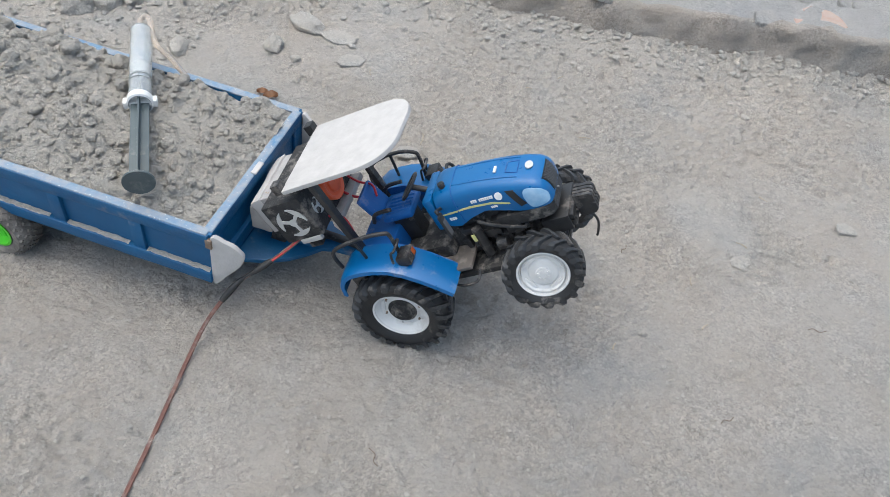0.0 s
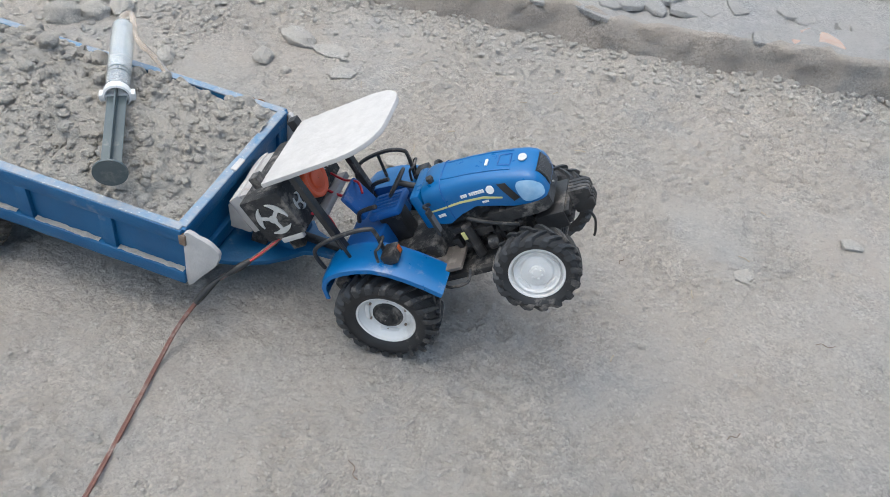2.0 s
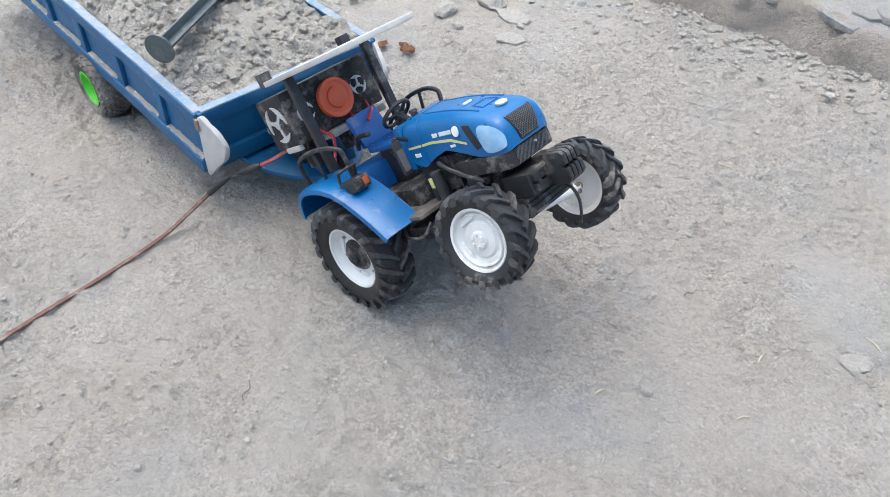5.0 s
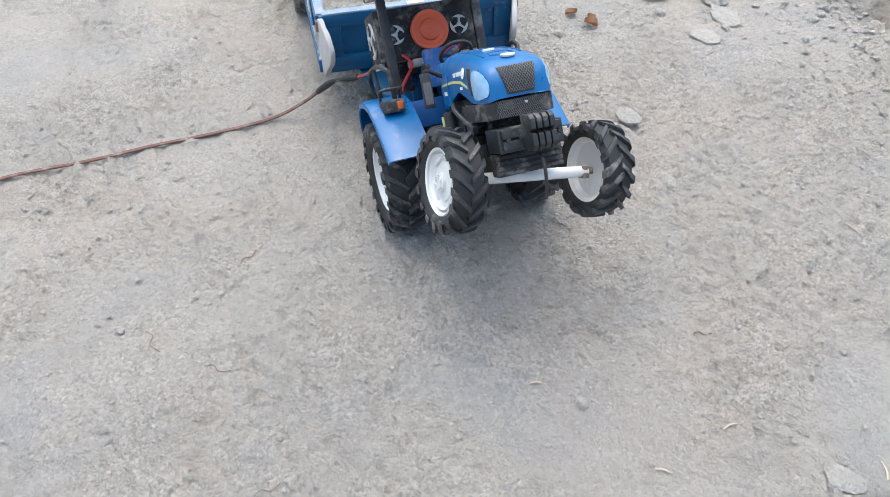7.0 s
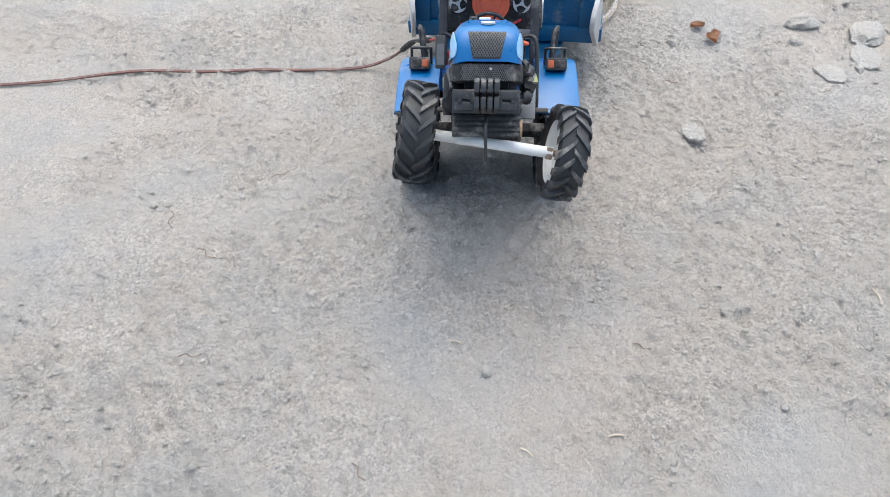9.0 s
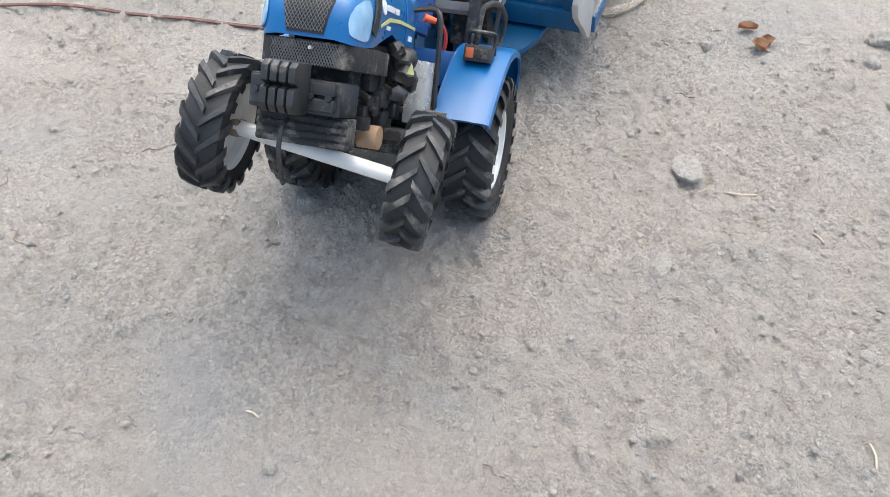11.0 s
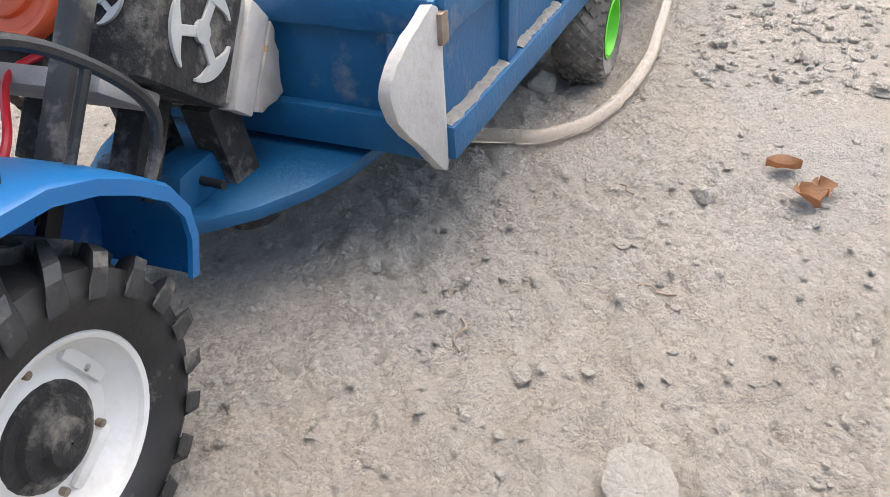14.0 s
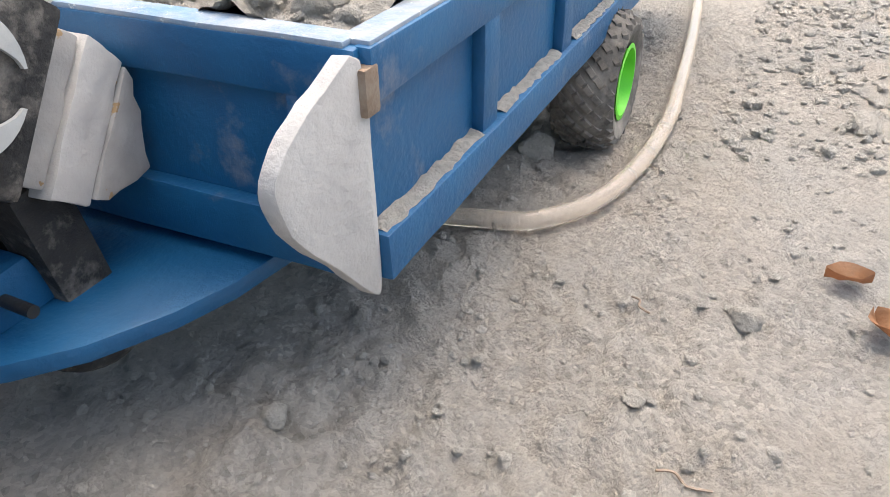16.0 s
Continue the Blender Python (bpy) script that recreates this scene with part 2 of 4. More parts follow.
def curve(pts, per=6):
    pts = [Vector(p) for p in pts]
    out = []
    for i in range(len(pts) - 1):
        p0, p1, p2, p3 = pts[max(i - 1, 0)], pts[i], pts[i + 1], pts[min(i + 2, len(pts) - 1)]
        for k in range(per):
            t = k / per
            out.append(0.5 * ((2 * p1) + (p2 - p0) * t + (2 * p0 - 5 * p1 + 4 * p2 - p3) * t * t + (3 * p1 - p0 - 3 * p2 + p3) * t ** 3))
    return out + [pts[-1]]


def rod(bm, a, b, r, seg=12, r2=None):
    a, b = Vector(a), Vector(b)
    t = bmesh.new()
    bmesh.ops.create_cone(t, cap_ends=True, segments=seg, radius1=r, radius2=r if r2 is None else r2, depth=(b - a).length)
    t.transform(Matrix.Translation((a + b) / 2) @ (b - a).to_track_quat("Z", "Y").to_matrix().to_4x4())
    join(bm, t)
    return bm


def lathe(bm, profile, seg=40, close=False):
    """Turns (radius, y) pairs about the y axis."""
    rings = []
    for r, y in profile:
        rings.append([bm.verts.new((r * math.cos(a), y, r * math.sin(a))) for a in (2 * math.pi * k / seg for k in range(seg))])
    m = len(rings)
    for i in range(m if close else m - 1):
        A, B = rings[i], rings[(i + 1) % m]
        for k in range(seg):
            bm.faces.new((A[k], A[(k + 1) % seg], B[(k + 1) % seg], B[k]))
    return bm


def prism(bm, poly, axis, lo, hi, bevel=0.0):
    """Extrudes a polygon given in the two other axes (in order x, y, z) between lo and hi."""
    def at(p, h):
        q = list(p)
        q.insert(axis, h)
        return q
    t = bmesh.new()
    A, B = [t.verts.new(at(p, lo)) for p in poly], [t.verts.new(at(p, hi)) for p in poly]
    t.faces.new(A)
    t.faces.new(B[::-1])
    for k in range(len(poly)):
        t.faces.new((A[k], B[k], B[(k + 1) % len(poly)], A[(k + 1) % len(poly)]))
    bmesh.ops.recalc_face_normals(t, faces=t.faces[:])
    if bevel:
        bmesh.ops.bevel(t, geom=[e for e in t.edges if e.calc_face_angle(0) > 0.4], offset=bevel, segments=2, profile=0.6, affect="EDGES")
    join(bm, t)
    return bm


LATTICES = {}


def lattice(seed, n=256):
    if seed not in LATTICES:
        LATTICES[seed] = np.random.RandomState(seed).rand(n, n)
    return LATTICES[seed]


def vnoise(x, y, scale, seed):
    """Smooth value noise in 0..1 on arrays."""
    g = lattice(seed)
    X, Y = np.asarray(x) * scale + 57.3, np.asarray(y) * scale + 31.7
    i, j = np.floor(X).astype(int), np.floor(Y).astype(int)
    u, v = X - i, Y - j
    u, v = u * u * (3 - 2 * u), v * v * (3 - 2 * v)
    a, b, c, d = g[i % 256, j % 256], g[(i + 1) % 256, j % 256], g[i % 256, (j + 1) % 256], g[(i + 1) % 256, (j + 1) % 256]
    return (a * (1 - u) + b * u) * (1 - v) + (c * (1 - u) + d * u) * v


def fbm(x, y, scale, seed, octaves=4, gain=0.55):
    s, a, tot = 0.0, 1.0, 0.0
    for k in range(octaves):
        s = s + a * vnoise(x, y, scale * 2 ** k, seed + k)
        tot += a
        a *= gain
    return s / tot


def kerb_line(x):
    return 0.625 + 0.085 * np.asarray(x)


def ground_height(x, y):
    """Trodden soil: low swells, crusty patches and grit; a little rubble piled along the kerb's foot."""
    swell = (fbm(x, y, 4.0, 11, 3) - 0.5) * 0.010
    rough = np.clip((fbm(x, y, 5.0, 23, 3) - 0.44) * 6, 0, 1)
    crust = (fbm(x, y, 60.0, 31, 4, 0.8) - 0.5) * (0.0060 + 0.0150 * rough) + (fbm(x, y, 14.0, 37, 3) - 0.5) * 0.004
    d = np.asarray(y) - kerb_line(x)
    foot = 0.02 * np.exp(-np.clip(-d, 0, 1) / 0.035) * fbm(x, y, 22.0, 47, 3)
    under = np.exp(-((np.asarray(x) + 0.2) ** 2 / 0.12 + np.asarray(y) ** 2 / 0.03))
    return swell * (1 - 0.7 * under) + crust * (1 - 0.4 * under) + foot - 0.001


def sheet(name, xs, ys, height, material):
    X, Y = np.meshgrid(xs, ys)
    Z = height(X, Y)
    n, m = len(xs), len(ys)
    me = bpy.data.meshes.new(name)
    k = np.arange(n * m).reshape(m, n)
    q = np.stack([k[:-1, :-1], k[:-1, 1:], k[1:, 1:], k[1:, :-1]], -1).reshape(-1, 4)
    me.from_pydata(np.stack([X, Y, Z], -1).reshape(-1, 3).tolist(), [], q.tolist())
    me.polygons.foreach_set("use_smooth", np.ones(len(q), dtype=bool))
    me.materials.append(material)
    return new(name, me)


def stones(name, spots, material, seed=3, rough=0.35, detail=1):
    """Many small faceted lumps in one mesh: (x, y, z, size)."""
    rs = np.random.RandomState(seed)
    base = bmesh.new()
    bmesh.ops.create_icosphere(base, subdivisions=detail, radius=1)
    V = np.array([v.co[:] for v in base.verts])
    F = np.array([[v.index for v in f.verts] for f in base.faces])
    base.free()
    vs, fs = [], []
    for i, (x, y, z, s) in enumerate(spots):
        a = rs.rand() * 6.3
        p = V * (1 + (rs.rand(len(V), 1) - 0.5) * 2 * rough) * s * np.array([1, 0.6 + rs.rand() * 0.4, 0.5 + rs.rand() * 0.35])
        c, d = math.cos(a), math.sin(a)
        vs.append(np.stack([p[:, 0] * c - p[:, 1] * d + x, p[:, 0] * d + p[:, 1] * c + y, p[:, 2] + z], 1))
        fs.append(F + i * len(V))
    me = bpy.data.meshes.new(name)
    me.from_pydata(np.concatenate(vs).tolist(), [], np.concatenate(fs).tolist())
    me.materials.append(material)
    return new(name, me)


def lump(name, size, material, seed, label, category, at, group="", detail=3, squash=0.6):
    """One clod or stone with an uneven, broken outline."""
    bm = bmesh.new()
    bmesh.ops.create_icosphere(bm, subdivisions=detail, radius=1)
    for v in bm.verts:
        p = v.co.copy()
        k = 1 + 0.35 * noise.noise(p * 1.3 + Vector((seed * 3.1, 0, 0))) + 0.16 * noise.noise(p * 4 + Vector((0, seed * 2.7, 0)))
        v.co = Vector((p.x * size[0], p.y * size[1], p.z * size[2])) * k
    ob = part(name, bm, material, None, "", True, at)
    return tagged(ob, label, category, group)


# ---- ground and kerb ----
xs = np.concatenate([-np.geomspace(40, 1.35, 16), np.linspace(-1.3, -0.75, 110), np.linspace(-0.746, 0.70, 620), np.linspace(0.705, 1.2, 100), np.geomspace(1.25, 40, 16)])
ys = np.concatenate([-np.geomspace(40, 0.95, 16), np.linspace(-0.9, -0.41, 100), np.linspace(-0.407, 0.70, 480), np.linspace(0.705, 0.9, 40), np.geomspace(0.95, 40, 16)])
tagged(sheet("ground", xs, ys, ground_height, SOIL), "dry trodden buff and grey silty soil yard", "ground", kind="structure")


def kerb():
    """A low broken edge of mortar-smeared brickwork with a worn cement top, running on past the view."""
    u = np.concatenate([-np.geomspace(30, 2.05, 12), np.linspace(-2.0, 1.6, 300), np.geomspace(1.65, 30, 12)])
    prof = [(-0.024, -0.02), (-0.020, 0.0), (-0.016, 0.012), (-0.012, 0.022), (-0.009, 0.033), (-0.005, 0.045), (-0.001, 0.053), (0.003, 0.0555), (0.012, 0.056)]
    prof += [(0.03 + 0.012 * k, 0.056) for k in range(36)] + [(0.9, 0.056), (1.6, 0.05), (4.0, 0.05), (30.0, 0.05)]
    P = np.array(prof)
    U, J = np.meshgrid(u, np.arange(len(P)))
    d, h = P[J, 0], P[J, 1]
    edge = (fbm(U, U * 0, 7.0, 61, 6, 0.8) - 0.5) * 0.055
    lowp = np.clip(fbm(U, d, 6.0, 77, 3) - 0.45, 0, 1) * 0.035
    d2 = d + edge * np.clip(1 - d / 0.25, 0, 1) + (fbm(U, h * 2, 34.0, 83, 4, 0.7) - 0.5) * 0.022 * (d < 0.05)
    Z = h - lowp * (h > 0.03) + (fbm(U, d, 24.0, 91, 4, 0.7) - 0.5) * 0.022 * (h > 0.02)
    me = bpy.data.meshes.new("kerb")
    n, m = len(u), len(P)
    k = np.arange(n * m).reshape(m, n)
    q = np.stack([k[:-1, :-1], k[:-1, 1:], k[1:, 1:], k[1:, :-1]], -1).reshape(-1, 4)
    me.from_pydata(np.stack([U, kerb_line(U) + d2, Z], -1).reshape(-1, 3).tolist(), [], q.tolist())
    me.materials.append(KERB)
    me.materials.append(KERBTOP)
    me.polygons.foreach_set("material_index", np.repeat((np.arange(m - 1) >= 8).astype(np.int32), n - 1))
    me.polygons.foreach_set("use_smooth", np.ones(len(q), dtype=bool))
    return tagged(new("kerb", me), "low broken brick kerb smeared with mortar, worn cement top", "kerb", kind="structure")


kerb_ob = kerb()
rs = np.random.RandomState(5)
for i, (x, dy, z, yaw) in enumerate(((0.27, 0.009, 0.034, 4), (0.40, 0.020, 0.046, 6), (0.62, 0.009, 0.03, 5), (-0.1, 0.010, 0.03, 3))):
    bm = boxm((-0.022, -0.012, -0.009), (0.022, 0.012, 0.009), 0.003)
    for v in bm.verts:
        v.co += Vector((rs.rand() - 0.5, rs.rand() - 0.5, rs.rand() - 0.5)) * 0.004
    part("brick", bm, BRICK, kerb_ob, "broken red brick showing through the mortar", True, pose(x, float(kerb_line(x)) + dy, z, 0, 0, yaw))


rs = np.random.RandomState(15)
for i in range(64):
    x = -0.75 + i * 0.030 + rs.rand() * 0.02
    a, b2, h = 0.016 + 0.026 * rs.rand(), 0.012 + 0.018 * rs.rand(), 0.003 + 0.003 * rs.rand()
    poly = [((0.7 + 0.5 * rs.rand()) * a * math.cos(k * math.pi / 4), (0.7 + 0.5 * rs.rand()) * b2 * math.sin(k * math.pi / 4)) for k in range(8)]
    bm = prism(bmesh.new(), poly, 2, -h, h, 0.002)
    for v in bm.verts:
        v.co += noise.noise_vector(v.co * 120 + Vector((i * 3.3, 0, 0))) * 0.003
    red = rs.rand() < 0.07
    deep = rs.rand()
    part("brick" if red else "cement_chunk", bm, BRICK if red else KERBTOP, kerb_ob, "", True,
         pose(x, float(kerb_line(x)) + 0.006 + deep * 0.13, 0.048 + 0.005 * rs.rand(), rs.rand() * 12 - 6, rs.rand() * 12 - 6, rs.rand() * 360))


def grass(name, cx, cy, n, seed):
    r = np.random.RandomState(seed)
    bm = bmesh.new()
    for _ in range(n):
        x, y, h, a, b = cx + (r.rand() - 0.5) * 0.8, cy + r.rand() * 0.5, 0.02 + r.rand() * 0.04, r.rand() * 6.3, (r.rand() - 0.5) * 0.04
        w = 0.0015
        p = [(x - w * math.cos(a), y - w * math.sin(a), 0.05), (x + w * math.cos(a), y + w * math.sin(a), 0.05), (x + b * 0.5, y + b * 0.4, 0.05 + h * 0.7), (x + b, y + b, 0.05 + h)]
        v = [bm.verts.new(q) for q in p]
        bm.faces.new((v[0], v[1], v[2]))
        bm.faces.new((v[2], v[1], v[3]))
    return tagged(part(name, bm, GRASS), "short green grass beyond the kerb", "grass", kind="stuff")


grass("grass", 0.84, 0.925, 9000, 8)

# ---- grit and rubble on the ground ----
r = np.random.RandomState(12)


def strewn(x, y, size, sunk=0.2):
    """Rows of x, y, z, size for stones lying on the ground."""
    return list(zip(x, y, ground_height(x, y) + size * sunk, size))


x, y = r.rand(46000) * 2.1 - 1.2, r.rand(46000) * 1.25 - 0.6
keep = fbm(x, y, 5.0, 23, 3) + (r.rand(46000) - 0.5) * 0.3 > 0.45
x, y = x[keep], y[keep]
spots = strewn(x, y, 0.0007 + 0.0021 * r.rand(len(x)) ** 4)
x = r.rand(5200) * 2.2 - 1.0
spots += strewn(x, kerb_line(x) - np.abs(r.randn(5200)) * 0.07 - 0.003, 0.001 + 0.006 * r.rand(5200) ** 4)
x, y = -0.45 - r.rand(3600) * 0.6, 0.16 + r.rand(3600) * 0.45
spots += strewn(x, y, 0.001 + 0.0048 * r.rand(3600) ** 3)
tagged(stones("grit", spots, CLOD, 4), "loose grit and crumbs of dry soil", "grit", kind="stuff")
CLODS = [  # x, y, half sizes
    (0.014, 0.201, 0.013, 0.007, 0.005), (-0.31, 0.345, 0.009, 0.007, 0.006), (0.175, -0.124, 0.005, 0.005, 0.004), (0.08, -0.306, 0.004, 0.005, 0.003),
    (0.236, 0.026, 0.005, 0.004, 0.003), (-0.223, 0.170, 0.004, 0.004, 0.003), (-0.289, 0.198, 0.006, 0.006, 0.005), (-0.40, 0.078, 0.010, 0.008, 0.010),
    (-0.13, 0.155, 0.006, 0.004, 0.003), (0.41, -0.02, 0.004, 0.004, 0.003), (-0.35, 0.36, 0.02, 0.014, 0.010), (-0.33, 0.43, 0.03, 0.018, 0.009),
    (-0.17, 0.072, 0.005, 0.004, 0.004), (0.05, 0.33, 0.006, 0.005, 0.004), (-0.47, 0.30, 0.022, 0.012, 0.009), (-0.52, 0.24, 0.013, 0.010, 0.008),
    (-0.66, 0.33, 0.030, 0.022, 0.018), (-0.625, 0.36, 0.022, 0.018, 0.014), (-0.60, 0.39, 0.026, 0.016, 0.012), (-0.70, 0.38, 0.028, 0.02, 0.015)]
for i, (x, y, a, b, c) in enumerate(CLODS):
    lump("soil_clod", (a, b, c), CLOD, i + 2, "small dry grey soil clod lying on the ground", "clod", pose(x, y, float(ground_height(x, y)) + c * 0.35, 0, 0, i * 47), "clods on the ground")
for i, (x, y, a, b, yaw) in enumerate(((-0.09, 0.205, 0.016, 0.012, 20), (-0.27, 0.415, 0.03, 0.018, 0), (0.335, 0.175, 0.015, 0.011, 40), (0.46, 0.28, 0.016, 0.01, 10), (-0.235, 0.37, 0.02, 0.016, 30))):
    rr = np.random.RandomState(i + 40)
    poly = [((0.75 + 0.4 * rr.rand()) * a * math.cos(k * math.pi / 4), (0.75 + 0.4 * rr.rand()) * b * math.sin(k * math.pi / 4)) for k in range(8)]
    ob = part("soil_flake", prism(bmesh.new(), poly, 2, -0.001, 0.0022, 0.0007), CLOD, None, "", True, pose(x, y, float(ground_height(x, y)) + 0.001, 3, 2, yaw))
    tagged(ob, "flat grey flake of dried mud crust", "mud flake", "mud flakes")
for i, (x, y, yaw, l) in enumerate(((-0.085, 0.248, -78, 0.026), (0.3, 0.06, 60, 0.010), (0.335, 0.205, -20, 0.014), (-0.05, 0.30, 45, 0.012), (0.12, 0.33, 10, 0.016), (0.06, 0.45, 70, 0.02), (-0.2, 0.36, 110, 0.015), (0.21, 0.0, 80, 0.009), (0.28, 0.12, 100, 0.012), (0.02, 0.41, 30, 0.018), (0.36, 0.3, 150, 0.014))):
    ob = part("straw", sweep(bmesh.new(), curve([(-l / 2, 0, 0), (0, l * 0.08, 0.0006), (l / 2, 0, 0)], 4), 0.0007, 6), STRAW, None, "", True, pose(x, y, float(ground_height(x, y)) + 0.0012, 0, 0, yaw))
    tagged(ob, "short dry straw stem on the soil", "straw", "straws")


for i, (x, y, yaw, l) in enumerate(((0.14, -0.23, 60, 0.022), (0.10, -0.28, 20, 0.026), (0.25, -0.2, 100, 0.018), (0.33, -0.05, 40, 0.016), (0.02, -0.2, 130, 0.02), (-0.14, 0.125, 15, 0.020), (-0.2, 0.19, 80, 0.016), (0.42, 0.1, 10, 0.02), (-0.28, 0.16, 40, 0.012), (0.2, 0.14, 70, 0.014))):
    ob = part("twig", sweep(bmesh.new(), curve([(-l / 2, 0, 0), (-l * 0.2, l * 0.12, 0.0004), (l * 0.1, -l * 0.06, 0.0003), (l / 2, l * 0.1, 0)], 5), 0.00045, 6), STEEL, None, "", True, pose(x, y, float(ground_height(x, y)) + 0.0009, 0, 0, yaw))
    tagged(ob, "thin dark dry rootlet on the soil crust", "twig", "twigs")


def leaf(x, y, s, yaw, seed):
    bm = bmesh.new()
    rr = np.random.RandomState(seed)
    g = [[bm.verts.new((s * (i / 6 - 0.5), s * 0.42 * math.sin(math.pi * min(0.98, max(0.03, i / 6))) * (j / 2 - 1), s * (0.14 * abs(j - 2) + 0.1 * rr.rand()) + 0.001)) for j in range(5)] for i in range(7)]
    for i in range(6):
        for j in range(4):
            bm.faces.new((g[i][j], g[i + 1][j], g[i + 1][j + 1], g[i][j + 1]))
    bmesh.ops.solidify(bm, geom=bm.faces[:], thickness=0.0004)
    return tagged(part("dry_leaf", bm, LEAF, None, "", True, pose(x, y, float(ground_height(x, y)) + 0.0006, 0, 0, yaw)), "curled dry brown leaf on the soil", "leaf", "dry leaves")


leaf(-0.30, 0.245, 0.020, 30, 1)
leaf(-0.335, 0.232, 0.018, 100, 2)
leaf(-0.316, 0.252, 0.015, 200, 3)


# ---- toy tractor: nose lifted, resting on its rear wheels ----
TRACTOR = Matrix.Translation((-0.007, 0, 0.0498)) @ pose(0, 0, 0, 0, 0, 5.0) @ pose(0, 0, 0, 0, -34, 0)
tractor = empty("toy_tractor", TRACTOR, "blue toy farm tractor with white canopy, nose lifted off the ground", "toy tractor")


def tyre(R, ri, width, lugs, lug_h):
    """A tyre of tractor pattern: rounded carcass and two rows of slanted lugs that meet in a chevron."""
    w = width / 2
    bm = bmesh.new()
    lathe(bm, [(ri, -w * 0.62), (ri + 0.002, -w * 0.8), ((R + ri) / 2, -w * 0.98), (R - lug_h * 1.9, -w * 0.95), (R - lug_h, -w * 0.8), (R - lug_h * 0.8, 0),
               (R - lug_h, w * 0.8), (R - lug_h * 1.9, w * 0.95), ((R + ri) / 2, w * 0.98), (ri + 0.002, w * 0.8), (ri, w * 0.62)], 56)
    return bm


def lugs_mesh(R, width, n, h):
    w = width / 2
    bm = bmesh.new()
    for side in (-1, 1):
        for k in range(n):
            a0 = 2 * math.pi * (k + (0.5 if side > 0 else 0)) / n
            ring = []
            # from the centre line outwards and back, ending on the shoulder
            for f, y, top, half in ((0.0, -0.04, 1.0, 0.14), (0.45, 0.45, 1.0, 0.165), (0.85, 0.9, 0.985, 0.20), (1.0, 1.03, 0.92, 0.21), (1.08, 1.06, 0.80, 0.19)):
                am = a0 - 0.95 * f * 2 * math.pi / n
                sec = []
                for rr, q in ((min(R - 1.7 * h, R * top - 0.0015), 1.25), (R * top, 0.8)):
                    for s in (-1, 1):
                        a = am + s * half * q * 2 * math.pi / n
                        sec.append(bm.verts.new((rr * math.cos(a), side * y * w, rr * math.sin(a))))
                ring.append([sec[0], sec[2], sec[3], sec[1]])
            for A, B in zip(ring, ring[1:]):
                for i in range(4):
                    bm.faces.new((A[i], A[(i + 1) % 4], B[(i + 1) % 4], B[i]))
            bm.faces.new(ring[0])
            bm.faces.new(ring[-1][::-1])
    return bm


def rim(bm, ri, w, dish):
    """White dished wheel; +y is the outer face."""
    lathe(bm, [(ri + 0.0012, w), (ri + 0.0014, w - 0.0016), (ri - 0.0012, w - 0.0016), (ri - 0.0025, w - 0.004), (ri - 0.0035, dish + 0.004), (ri - 0.0065, dish + 0.0005),
               (ri * 0.62, dish), (ri * 0.55, dish + 0.0016), (ri * 0.30, dish + 0.0022), (ri * 0.28, dish + 0.0045), (ri * 0.13, dish + 0.005), (0.0003, dish + 0.005)], 44)
    lathe(bm, [(ri + 0.0012, w), (ri + 0.0006, w + 0.0006), (ri - 0.0008, w), (ri - 0.0012, w - 0.0016)], 44)
    lathe(bm, [(0.0003, dish - 0.004), (ri * 0.7, dish - 0.004), (ri - 0.003, dish - 0.006), (ri - 0.002, -w + 0.002), (ri + 0.001, -w)], 44)
    return bm


def wheel(name, R, ri, width, n, h, m, outer, rear):
    """outer: +1 or -1, the side on which the hub's face looks."""
    flip = Matrix.Identity(4) if outer > 0 else pose(0, 0, 0, 0, 0, 180)
    w = part(name, tyre(R, ri, width, n, h), RUBBER, tractor, "black rubber tractor tyre on white rim", True, m @ flip)
    part("tread", lugs_mesh(R, width, n, h), LUG, w, "dusty slanted tread lugs", False)
    dish = width * (0.08 if rear else 0.16)
    part("rim", rim(bmesh.new(), ri, width / 2 * 0.72, dish), WHITE, w, "white dished rim")
    if rear:
        b = bmesh.new()
        lathe(b, [(ri * 0.54, dish + 0.001), (ri * 0.52, dish + 0.003), (ri * 0.42, dish + 0.0035), (ri * 0.40, dish + 0.006), (ri * 0.24, dish + 0.0065), (ri * 0.22, dish + 0.009), (0.0003, dish + 0.0095)], 24)
        part("hub", b, DULLBLACK, w, "dark recessed hub")
    for k in range(6):
        a = k * 2 * math.pi / 6 + 0.3
        rr = ri * (0.2 if not rear else 0.70)
        hi = 0.0064 if not rear else 0.0022
        part("wheel_nut", rod(bmesh.new(), (rr * math.cos(a), dish - 0.001, rr * math.sin(a)), (rr * math.cos(a), dish + hi, rr * math.sin(a)), 0.0012, 8), WHITE if not rear else STEEL, w)
    for k in range(4):
        a = k * 90 + 46
        part("rim_rib", boxm((-ri * 0.33, dish - 0.0002, ri * 0.64), (ri * 0.33, dish + 0.0022, ri * 0.80), 0.001, pose(0, 0, 0, 0, a, 0)), WHITE, w)
    return w


